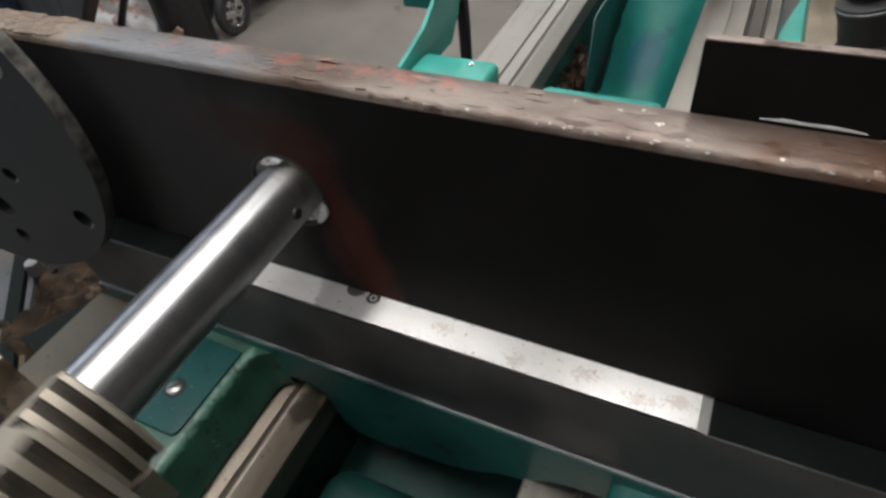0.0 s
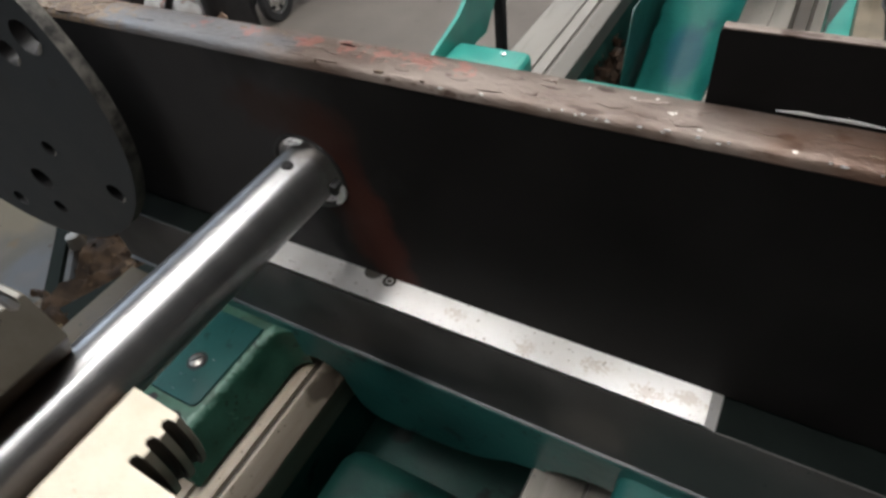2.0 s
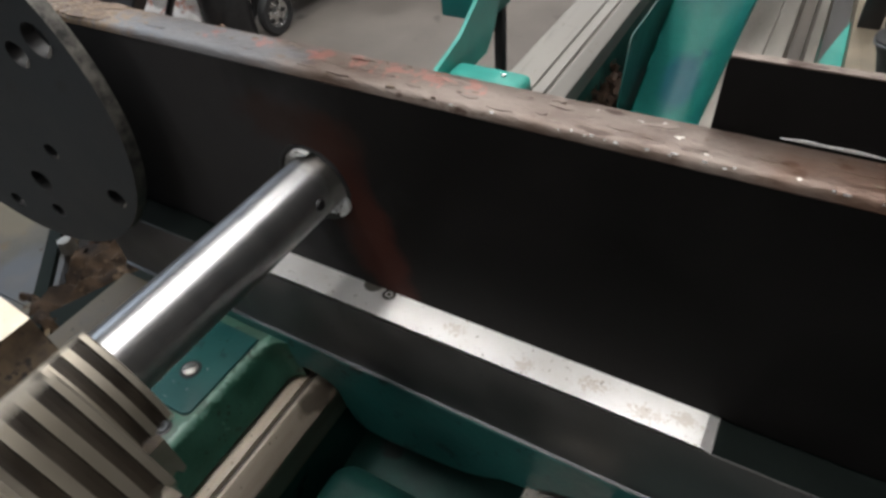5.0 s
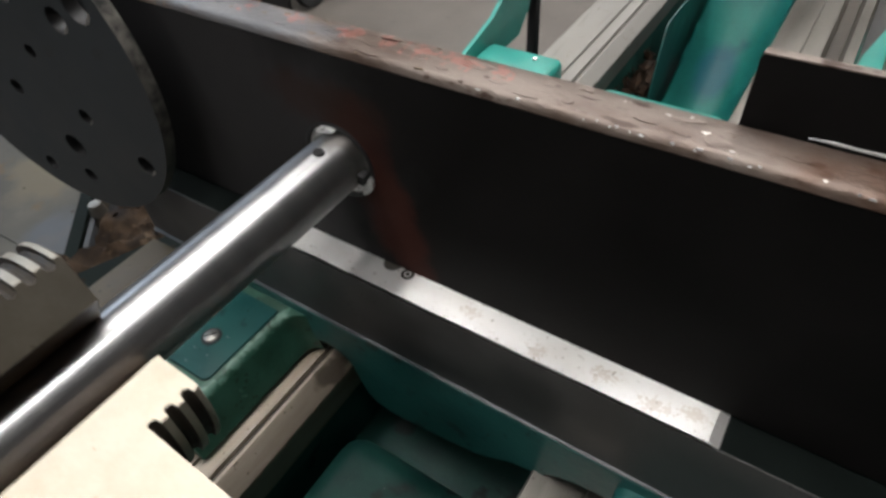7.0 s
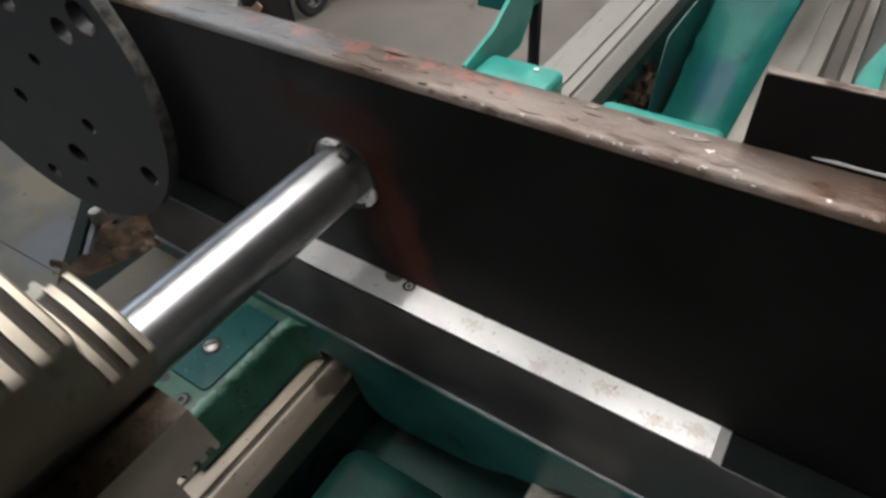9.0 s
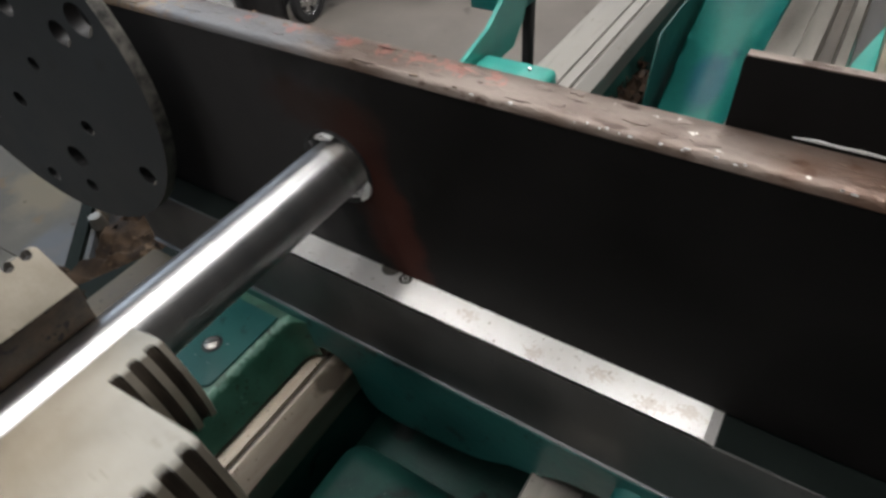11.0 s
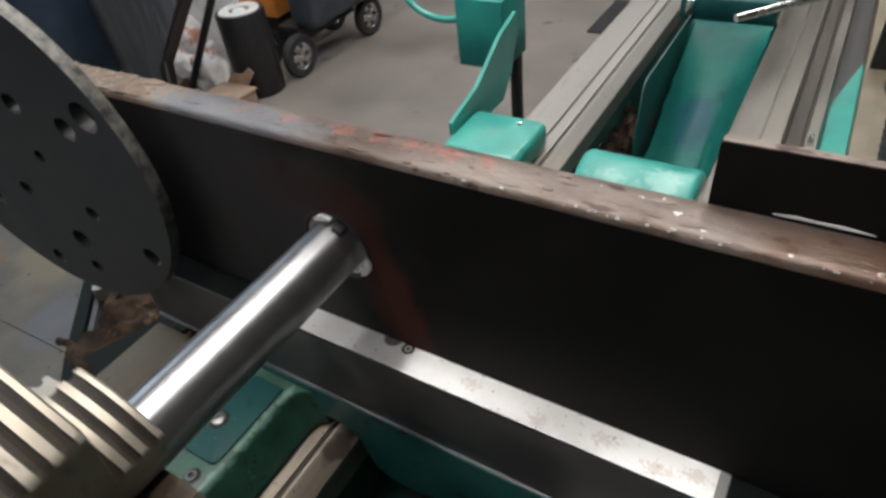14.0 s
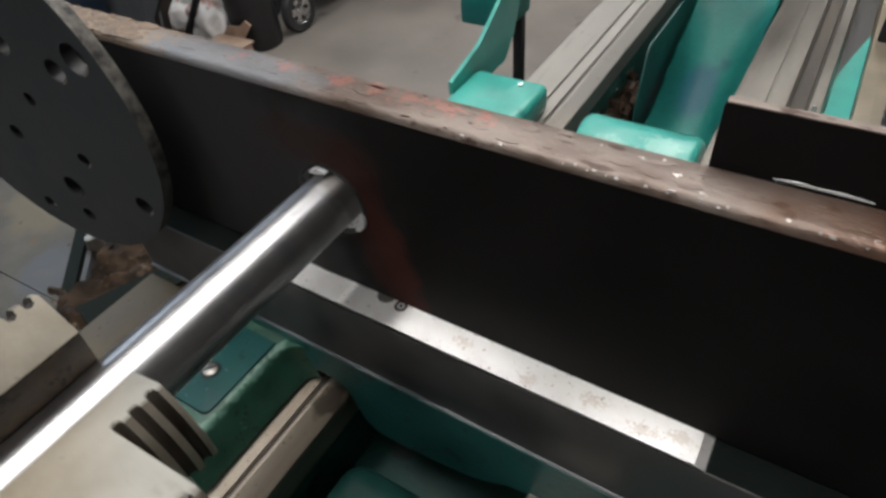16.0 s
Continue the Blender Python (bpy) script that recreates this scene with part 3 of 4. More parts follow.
for p, q in zip(rows_v, rows_v[1:]):
    for k in range(10):
        bm.faces.new((p[k], p[k + 1], q[k + 1], q[k]))
bm.faces.new(rows_v[0] + [bm.verts.new((SLOPE[0][0], FRONT - 0.0025, SLOPE[0][1]))])
bmesh.ops.recalc_face_normals(bm, faces=bm.faces[:])
part("wing_fillet", bm, M_SCUFF, saddle, "scuffed fillet between wing and bridge")
prof = [(0.350, 0.8165), (0.345, 0.835)] + [(0.361 - 0.016 * math.cos(a), 0.862 + 0.014 * math.sin(a)) for a in [radians(9 * k) for k in range(11)]] + [(0.52, 0.876), (0.52, 0.78), (0.43, 0.78), (0.42, 0.8165)]
part("right_wing", prism(B(), prof, "y", -0.20, FRONT - 0.002), M_GREEN, saddle, "green wing of the saddle over the far way")


def screw_head(bm, r=0.0082, h=0.0032):
    lathe(bm, [(0, 0), (r, 0), (r, h * 0.6), (r * 0.8, h), (0, h)], 20)
    return bm


for sx, sy in ((-0.0847, -0.107),):
    screw = part("slotted_screw", screw_head(B()), M_CHUCK, saddle, "slotted bright screw")
    screw.location = (sx, sy, 0.8808)
    slot = part("slot", box(B(), -0.0072, 0.0072, -0.0010, 0.0010, 0.0027, 0.0035), M_BLACK, screw)
    slot.rotation_euler = (0, 0, radians(50))
part("screw_recess", lathe(B(), [(0.0080, 0.8809), (0.0084, 0.8814), (0.0112, 0.8812), (0.0118, 0.8805)], 24, "z", (-0.0847, -0.107, 0)), M_BLACK, saddle, "dark ring round the screw")
part("oil_hole", lathe(B(), [(0, 0.8784), (0.0046, 0.8786), (0.0056, 0.8782)], 18, "z", (-0.098, -0.160, 0)), M_BLACK, saddle, "small dark hole")
part("screw_recess", lathe(B(), [(0.0, 0.8782), (0.0088, 0.8785), (0.0094, 0.8781)], 24, "z", (-0.060, -0.169, 0)), M_BLACK, saddle, "dark recess round the socket screw")
hexs = part("socket_screw", lathe(B(), [(0, 0.0), (0.0032, 0.0), (0.0034, 0.0022), (0.0058, 0.0022), (0.0066, 0.0012), (0.0066, -0.002)], 20), M_LIP, saddle, "socket screw in the wing")
hexs.location = (-0.060, -0.169, 0.8788)
part("socket", lathe(B(), [(0, 0.0006), (0.0031, 0.0006), (0.0032, 0.0002)], 6), M_BLACK, hexs)
part("rear_cover", box(B(), -0.270, -0.136, -0.22, FRONT - 0.007, 0.80, 0.8815, 0.003), M_COVER, saddle, "flat tan steel cover")

chips = thing("loose_steel_chips", (0, 0, 0), "few loose bright steel chips scattered on saddle and bed", "metal chips", kind="stuff")
bm = B()
rng = random.Random(21)
spots = [(rng.uniform(-0.125, -0.055), rng.uniform(-0.15, -0.05), 0.8812) for k in range(9)]
spots += [(rng.uniform(-0.028, 0.002), rng.uniform(-0.20, -0.05), RAIL_Z + 0.0012) for k in range(9)]
spots += [(rng.uniform(0.07, 0.24), rng.uniform(-0.20, -0.10), 0.7528) for k in range(22)]
for cx, cy, cz in spots:
    w = rng.uniform(0.0007, 0.0020)
    bend = [(-w, 0.0), (-w * 0.3, w * 0.5), (w * 0.5, w * 0.45), (w, 0.0), (w * 0.5, w * 0.2), (-w * 0.3, w * 0.22)]
    a = rng.uniform(0, 6.28)
    before = set(bm.verts)
    prism(bm, bend, "y", -0.0005, 0.0005)
    bmesh.ops.transform(bm, matrix=Matrix.Translation((cx, cy, cz - 0.0004)) @ Euler((0, 0, a)).to_matrix().to_4x4(), verts=[v for v in bm.verts if v not in before])
part("chips", bm, M_LIP, chips, smooth=0)

# bright parallel under the work
strip = thing("parallel_bar", (0, 0, 0), "bright ground steel parallel bar with small stains", "parallel bar")
part("bar", prism(B(), [(-0.012, 0.9887), (-0.012, 0.992), (0.393, 0.992), (0.4008, 0.9889)], "y", FRONT + 0.0004, 0.11), M_GROUND, strip, smooth=0)
ring = part("punched_ring", lathe(B(), [(0.0035, 0.0), (0.0055, 0.0006), (0.0065, 0.0)], 20), M_RAILDARK, strip, "dark punched ring mark")
ring.location = (0.117, -0.0040, 0.9921)
spot = part("drilled_spot", lathe(B(), [(0, 0.0001), (0.0085, 0.0002), (0.0095, 0.0)], 24), M_RAIL, strip, "grey drilled spot at the beam")
spot.location = (0.0975, 0.0012, 0.9921)
dot = part("ring_centre", lathe(B(), [(0, 0.0004), (0.0018, 0.0004), (0.0022, 0.0)], 14), M_RAILDARK, strip)
dot.location = (0.117, -0.0040, 0.9921)

# ---- workpiece ----
HOLE = (AXIS_X, AXIS_Z, 0.033)
work = thing("steel_beam", (0, 0, 0), "heavy dark steel plate beam with rusty worn top edge standing on a parallel", "steel beam")
outline = [(-0.30, 0.9924), (0.95, 0.9924), (0.95, 1.1952), (-0.30, 1.1952)]
bm = pierced(B(), outline, [HOLE], 0.0, 0.034)
for f in bm.faces:
    if f.material_index == 2 and f.calc_center_median().z < 1.19:
        f.material_index = 0
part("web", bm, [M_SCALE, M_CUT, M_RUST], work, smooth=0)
part("bored_edge", lathe(B(), [(0.0325, 0.002), (0.0325, -0.0006), (0.0345, -0.0012), (0.0365, -0.0004), (0.0365, 0.001)], 40, "y", (AXIS_X, 0, AXIS_Z)), M_BLACK, work, "dark ring round the bored hole")


def arc(bm, a0, a1, r0, r1, y0, y1, n=10):
    """A sliver of a ring round the spindle axis."""
    pts = []
    for k in range(n + 1):
        t = k / n
        a = radians(a0 + (a1 - a0) * t)
        w = math.sin(math.pi * t) ** 0.6
        mid, half = (r0 + r1) / 2, (r1 - r0) / 2 * max(w, 0.05)
        pts.append((a, mid - half, mid + half))
    ring = [[bm.verts.new((AXIS_X + r * math.cos(a), y, AXIS_Z + r * math.sin(a))) for a, r, y in ((a, lo, y1), (a, lo, y0), (a, hi, y0), (a, hi, y1))] for a, lo, hi in pts]
    for p, q in zip(ring, ring[1:]):
        for k in range(4):
            bm.faces.new((p[k], p[(k + 1) % 4], q[(k + 1) % 4], q[k]))
    bm.faces.new(ring[0])
    bm.faces.new(ring[-1][::-1])
    bmesh.ops.recalc_face_normals(bm, faces=bm.faces[:])
    return bm


# bright crescents at the lower right and the top of the hole
part("bright_crescent", arc(B(), -48, -6, 0.0305, 0.0372, -0.0035, 0.001), M_CUT, work, "bright crescent at the hole")
part("bright_crescent", arc(B(), 84, 120, 0.0285, 0.0335, -0.0045, 0.001), M_CUT, work, "bright crescent at the hole")
# worn top skin with an uneven front corner
bm = B()
rng = random.Random(4)
n = 160
xs = [-0.295 + 1.24 * i / n for i in range(n + 1)]
prev = None
for i, x in enumerate(xs):
    w = 0.00035 * noise.noise(Vector((x * 60, 0.3, 0)))
    col = [bm.verts.new((x, yy, zz)) for yy, zz in ((-0.0004 + 0.3 * w, 1.1920 + w), (0.0001 + w, 1.1943), (0.0012 + w, 1.1964), (0.0031, 1.1979), (0.0056, 1.1985 + w), (0.018, 1.1986 + w * 0.5), (0.032, 1.1984 + w), (0.0346, 1.1965), (0.0346, 1.1905))]
    if prev:
        for k in range(len(col) - 1):
            bm.faces.new((prev[k], col[k], col[k + 1], prev[k + 1]))
    prev = col
bmesh.ops.recalc_face_normals(bm, faces=bm.faces[:])
RISE = 0.004
part("top_edge", bm, M_RUST, work, "rusty worn top edge with red paint flakes", smooth=60).location.z = RISE

bm = B()
for k in range(380):
    x = -0.29 + 0.145 * rng.random() ** 1.2 if k < 330 else rng.uniform(-0.05, 0.9)
    y, size = rng.uniform(0.001, 0.032), rng.uniform(0.001, 0.0046) * (1 if k < 330 else 0.5)
    ring_pts = [(x + size * rng.uniform(0.6, 2.4) * math.cos(a), y + size * rng.uniform(0.3, 0.9) * math.sin(a)) for a in [2 * math.pi * q / 9 for q in range(9)]]
    prism(bm, ring_pts, "z", 1.1975, 1.19865 + rng.uniform(0.00005, 0.00035))
tagged(part("rust_scale", bm, M_FLAKE, work, "flaking tan rust scale", smooth=0), kind="stuff").location.z = RISE

bm = B()
for k in range(85):
    x, y = rng.uniform(-0.10, 0.9), rng.uniform(0.004, 0.031)
    long, wide = rng.uniform(0.003, 0.013), rng.uniform(0.001, 0.0035)
    ring_pts = [(x + long * rng.uniform(0.6, 1.1) * math.cos(a), y + wide * rng.uniform(0.5, 1.2) * math.sin(a)) for a in [2 * math.pi * q / 11 for q in range(11)]]
    prism(bm, ring_pts, "z", 1.1975, 1.1987 + rng.uniform(0.00005, 0.0003))
tagged(part("rust_scabs", bm, M_RUST, work, "raised rusty scabs on the top edge", smooth=0), kind="stuff").location.z = RISE

bm = B()
for k in range(18):
    x = rng.gauss(0.34, 0.055)
    w, y = rng.uniform(0.0004, 0.0012), rng.uniform(-0.0004, 0.0022)
    prism(bm, [(x + w * rng.uniform(0.6, 2.0) * math.cos(a), y + w * rng.uniform(0.15, 0.5) * math.sin(a)) for a in [2 * math.pi * q / 6 for q in range(6)]], "z", 1.1965, 1.1988 if y > 0.002 else 1.1972 + 0.0006 * y / 0.002)
tagged(part("bright_nicks", bm, M_CUT, work, "bright worn nicks along the edge", smooth=0), kind="stuff").location.z = RISE

# flat bar against the beam
back = thing("clamped_flat_bar", (0, 0, 0), "dark steel flat bar clamped upright against the beam", "flat bar")
outline = [(0.341, 1.150), (0.95, 1.150), (0.95, 1.2435), (0.343, 1.2435), (0.341, 1.2415)]
part("bar", prism(B(), outline, "y", 0.0349, 0.0409), [M_SCALE], back, smooth=0)
part("bare_spot", prism(B(), [(0.376, 1.2034), (0.388, 1.2050), (0.398, 1.2044), (0.410, 1.2050), (0.420, 1.2042), (0.426, 1.2034)], "y", 0.0340, 0.0348), M_WHITE, back, "bright bare metal sliver")
part("top_edge", box(B(), 0.342, 0.95, 0.0347, 0.0411, 1.2433, 1.2441), M_RUST, back, "rusty top edge")

# round flange plate in front of the beam
DISC = (-0.300, 1.141, 0.190)
flange = thing("round_flange", (DISC[0], -0.062, DISC[1]), "round dark grey steel flange with bolt holes, fixed to the beam", "flange")
flange.rotation_euler = (0, 0, radians(5))
outline = [(DISC[2] * math.cos(2 * math.pi * k / 96), DISC[2] * math.sin(2 * math.pi * k / 96)) for k in range(96)]
spots_at = [(0.048, 0.066, 0.011), (0.111, 0.049, 0.012), (0.147, 0.066, 0.015), (0.042, 0.008, 0.007), (-0.023, -0.044, 0.009), (0.074, -0.056, 0.0085), (0.024, -0.105, 0.014), (0.136, -0.098, 0.011), (0.02, -0.146, 0.009), (-0.096, -0.073, 0.01), (-0.15, 0.06, 0.012), (-0.08, 0.1, 0.012), (0.03, 0.12, 0.012), (-0.05, -0.15, 0.01)]
# black hole walls put the dark inside the holes into the colour
part("plate", pierced(B(), outline, spots_at, 0.0, 0.013), [M_DISC, M_BLACK, M_RIM], flange, smooth=35)
# bright slivers model the glint at the lower right of four holes
for hx, hz, hr in (spots_at[1], spots_at[2], spots_at[5], spots_at[7]):
    arm = [(hx + hr * 1.02 * math.cos(a), hz + hr * 1.02 * math.sin(a)) for a in [radians(-75 + 8 * k) for k in range(9)]]
    arm += [(hx + hr * (0.98 - 0.16 * math.sin(math.pi * k / 8)) * math.cos(a), hz + hr * (0.98 - 0.16 * math.sin(math.pi * k / 8)) * math.sin(a)) for k, a in enumerate([radians(-11 - 8 * k) for k in range(9)])]
    part("hole_glint", prism(B(), arm, "y", -0.0006, 0.006), M_CHUCK, flange, "bright sliver standing in for the glint in a bolt hole")
part("hub", lathe(B(), [(0.05, 0.0133), (0.05, 0.0550), (0.0, 0.0550)], 40, "y"), M_DISC, flange)

# ---- chuck and boring bar ----
head = thing("headstock", (0, 0, 0), "dark green lathe headstock casting behind the chuck", "headstock")
part("casting", box(B(), -0.17, 0.29, -1.04, -0.56, RAIL_Z + 0.0005, 1.36, 0.03, 4), M_GREEN, head)
part("spindle_nose", lathe(B(), [(0.0, -0.565), (0.085, -0.565), (0.085, -0.5165), (0.0, -0.5165)], 40, "y", (AXIS_X, 0, AXIS_Z)), M_DARKSTEEL, head, "dark steel spindle nose")
chuck = thing("lathe_chuck", (AXIS_X, -0.216, AXIS_Z), "three-jaw lathe chuck with stepped serrated jaws, turning", "lathe chuck")
part("body", lathe(B(), [(0.03, -0.20), (0.195, -0.20), (0.20, -0.205), (0.20, -0.30), (0.0, -0.30)], 64, "y"), M_CHUCK, chuck, "bare steel chuck body")


def jaw():
    """One jaw, pointing along +x from the axis, its nose towards +y. Two serrated steps, each turned round the axis."""
    bm = B()
    half, tip, n = 0.031, 0.005, 10

    def serrated(y_front, r, pitch=0.0112, grooves=3, depth=0.0048):
        pts = [(r - 0.0015, y_front, 0), (r, y_front - 0.0012, 0)]
        for k in range(grooves):
            c, w = y_front - pitch * (k + 0.66), pitch * 0.29
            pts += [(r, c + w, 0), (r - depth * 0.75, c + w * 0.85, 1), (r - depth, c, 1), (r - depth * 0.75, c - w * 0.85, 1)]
            if k < grooves - 1:
                pts.append((r, c - w, 1))
        return pts
    prof = [(0.044, 0.0, 0)] + serrated(0.0, 0.083) + serrated(-0.0345, 0.163) + [(0.195, -0.0705, 0), (0.197, -0.0725, 0), (0.197, -0.20, 0)]
    rows = []
    for r, y, dirt in prof:
        row = []
        for k in range(n + 1):
            z = half * (2 * k / n - 1)
            row.append(bm.verts.new((math.sqrt(r * r - z * z) if r > 0.05 else 0.044, y, z)))
        rows.append(row)
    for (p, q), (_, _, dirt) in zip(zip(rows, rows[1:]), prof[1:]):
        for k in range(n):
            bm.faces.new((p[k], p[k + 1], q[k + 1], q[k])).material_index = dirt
    low = [bm.verts.new((0.044, -0.20, z)) for z in (-half, half)]
    bm.faces.new([row[0] for row in rows] + [low[0]])
    bm.faces.new([row[-1] for row in rows][::-1] + [low[1]])
    vs = [[bm.verts.new((r, y, z)) for r, z in ((0.0257, -tip), (0.0257, tip), (0.0442, half), (0.0442, -half))] for y in (0.0, -0.20)]
    bm.faces.new(vs[0])
    bm.faces.new(vs[1][::-1])
    for i in range(4):
        j = (i + 1) % 4
        # tip and flanks of the nose take the dark brown
        bm.faces.new((vs[0][j], vs[0][i], vs[1][i], vs[1][j])).material_index = 2 if i != 2 else 0
    bmesh.ops.recalc_face_normals(bm, faces=bm.faces[:])
    return bm


for k in range(3):
    j = part("jaw", jaw(), [M_JAW, M_GRIME, M_JAWBROWN], chuck, "stepped hard steel jaw with serrated steps", smooth=25)
    j.rotation_euler = (0, radians(120 * k), 0)
boring = thing("boring_bar", (AXIS_X, -0.216, AXIS_Z), "polished steel boring bar turning in the bored hole", "boring bar")
part("shank", lathe(B(), [(0.0, -0.26), (0.0255, -0.26), (0.0255, 0.30), (0.024, 0.302), (0.0, 0.302)], 64, "y"), M_BAR, boring)
part("cutter", box(B(), 0.020, 0.0315, 0.207, 0.217, -0.005, 0.005, 0.0008), M_BLACK, boring, "black square boring cutter")
part("set_screw", lathe(B(), [(0, 0.027), (0.004, 0.027), (0.005, 0.0255), (0.005, 0.020)], 14, "z", (0, 0.192, 0)), M_BLACK, boring, "black set screw")

# ---- fittings on the bed beyond the work ----
stop = thing("bed_stop", (0, 0, 0), "teal bed stop block with an upright guard plate", "bed stop")
part("block", box(B(), -0.158, -0.012, 0.485, 0.625, R + 0.0005, 0.870, 0.014, 4), M_TEAL, stop)
part("guard_plate", prism(B(), [(0.535, 0.86), (0.535, 0.884), (0.635, 0.907), (0.735, 0.965), (0.805, 0.985), (0.81, 0.955), (0.775, 0.87), (0.735, 0.83), (0.64, 0.83)], "x", -0.166, -0.1585), M_TEAL, stop, "bent teal guard plate")
part("bolt", lathe(B(), [(0, 0.0025), (0.004, 0.0025), (0.005, 0.0)], 14, "z", (-0.056, 0.598, 0.870)), M_CHROME, stop, "small bright bolt head")
part("foot", box(B(), -0.162, -0.12, 0.50, 0.53, 0.80, 0.835, 0.003), M_BLACK, stop, "black foot under the block")

cabinet = thing("switch_box", (0, 0, 0), "teal painted metal switch box on a black post", "switch box")
part("housing", box(B(), -0.287, -0.180, 0.785, 0.895, 0.866, 1.008, 0.004), M_CHUTE, cabinet)
part("post", box(B(), -0.205, -0.185, 0.86, 0.885, 0.0, 0.866, 0.003), M_BLACK, cabinet, "black post")
part("lever", tube(B(), [(-0.225, 0.83, 1.008), (-0.215, 0.84, 1.02), (-0.19, 0.86, 1.022)], 0.006), M_BLACK, cabinet, "black lever on top")
part("foot_plate", box(B(), -0.25, -0.14, 0.81, 0.94, 0.0, 0.012, 0.002), M_BLACK, cabinet)

hose = thing("green_hose", (0, 0, 0), "loop of green hose hanging at the switch box", "hose")
part("loop", tube(B(), [(-0.39 + 0.105 * math.cos(a), 0.90, 0.985 + 0.075 * math.sin(a)) for a in [radians(150 + 8 * k) for k in range(29)]] + [(-0.286, 0.89, 0.99)], 0.008), M_TEAL, hose)

rest = thing("far_saddle_box", (0, 0, 0), "dark teal box across the far end of the bed", "machine box")
part("housing", box(B(), 0.05, 0.265, 1.262, 1.55, R + 0.0022, 0.875, 0.01), M_PAD, rest)
part("bright_corner", box(B(), 0.066, 0.084, 1.254, 1.263, 0.83, 0.868, 0.003), M_CHROME, rest, "bright bare corner")
rod = thing("steel_rod", (0, 0, 0), "bright thin steel rod lying over the ways", "rod")
part("rod", tube(B(), [(0.225, 0.905, 0.972), (0.40, 1.06, 0.99), (0.72, 1.33, 1.02)], 0.0075, 14), M_CHROME, rod)
part("rod_support", box(B(), 0.46, 0.50, 1.10, 1.13, R + 0.0075, 0.99, 0.003), M_BLACK, rod)

conduit = thing("corrugated_conduit", (0.530, 0.735, 0.853), "black corrugated rubber conduit in a ribbed sleeve on the rail", "conduit")
conduit.rotation_euler = (0, radians(-13), 0)
prof = [(0.0, -0.0295), (0.040, -0.0295)]
for k in range(7):
    r, h = 0.0425 - 0.0012 * k, -0.0285 + 0.0134 * k
    prof += [(r - 0.006, h + 0.003), (r, h + 0.006), (r + 0.0006, h + 0.009), (r - 0.002, h + 0.0125)]
part("ribbed_sleeve", lathe(B(), prof + [(0.032, 0.066), (0.0, 0.066)], 36), M_RUBBER, conduit, "ribbed black rubber sleeve")
part("collar", lathe(B(), [(0.0, 0.0665), (0.033, 0.0665), (0.036, 0.105), (0.040, 0.118), (0.040, 0.126), (0.030, 0.132), (0.0, 0.132)], 36), M_BLACK, conduit, "smooth black collar")
part("collar_ring", lathe(B(), [(0.0385, 0.117), (0.0415, 0.119), (0.0415, 0.1215), (0.0385, 0.1235)], 36), M_LIP, conduit, "thin grey ring on the collar")
pts = [(0.026 * math.cos(a), 0.026 * math.sin(a), 0.137 + 0.0105 * a / (2 * math.pi)) for a in [2 * math.pi * k / 18 for k in range(18 * 17)]]
part("coil", tube(B(), pts, 0.0050, 8), M_BLACK, conduit, "black coiled hose")
part("core", tube(B(), [(0, 0, 0.1325), (0, 0, 0.31)], 0.024, 18), M_RUBBER, conduit)
latch = thing("bright_stud", (0, 0, 0), "small bright stud on the way", "stud")
part("stud", lathe(B(), [(0, 0.012), (0.004, 0.012), (0.0045, 0.0), (0.003, -0.001)], 14, "z", (0.396, 0.80, R + 0.001)), M_CHROME, latch)
tip = thing("rusty_chip_heap", (0, 0, 0), "small heap of rusty metal chips inside the bed", "metal chips", kind="stuff")
bm = B()
rng = random.Random(11)
for k in range(130):
    c = Vector((rng.uniform(0.015, 0.072), rng.uniform(0.64, 1.0), 0.70 + rng.uniform(0, 0.03)))
    box(bm, -0.009, 0.009, -0.004, 0.004, -0.001, 0.001, m=Matrix.Translation(c) @ Euler((rng.uniform(0, 6), rng.uniform(0, 6), rng.uniform(0, 6))).to_matrix().to_4x4())
part("chips", bm, M_DIRT, tip)
part("heap_base", box(B(), 0.012, 0.073, 0.63, 1.0, 0.46, 0.70, 0.01), M_DIRT, tip)

# ---- below the flange, beside the bed ----
tray = thing("chip_tray", (0, 0, 0), "dark steel chip tray with rusty swarf beside the bed", "chip tray")
part("pan", box(B(), -1.40, -0.30, -0.32, 0.34, 0.60, 0.62, 0.004), M_BLACK, tray)
part("rim", box(B(), -0.315, -0.30, -0.32, 0.34, 0.62, 0.66, 0.003), M_BLACK, tray, "dark upright rim")
for lx in (-1.2, -0.42):
    part("tray_leg", box(B(), lx - 0.02, lx + 0.02, -0.07, -0.03, 0.0, 0.60, 0.004), M_BLACK, tray)
swarf = thing("swarf_heap", (0, 0, 0), "heap of curled rusty brown metal swarf in the tray", "swarf", kind="stuff")
bm = B()
rng = random.Random(5)
for k in range(520):
    x, y = rng.uniform(-0.72, -0.33), rng.uniform(-0.14, 0.24)
    if x < -0.50 - 0.9 * (y + 0.10):
        x = rng.uniform(-0.48, -0.34)
    c = Vector((x, y, 0.625 + rng.random() ** 2 * 0.05))
    w = rng.uniform(0.006, 0.028)
    box(bm, -w, w, -0.003, 0.003, -0.0008, 0.0008, m=Matrix.Translation(c) @ Euler((rng.uniform(-1, 1), rng.uniform(-1, 1), rng.uniform(0, 6))).to_matrix().to_4x4())
part("curls", bm, M_DIRT, swarf)
bm = B()
bmesh.ops.create_grid(bm, x_segments=24, y_segments=30, size=0.5)
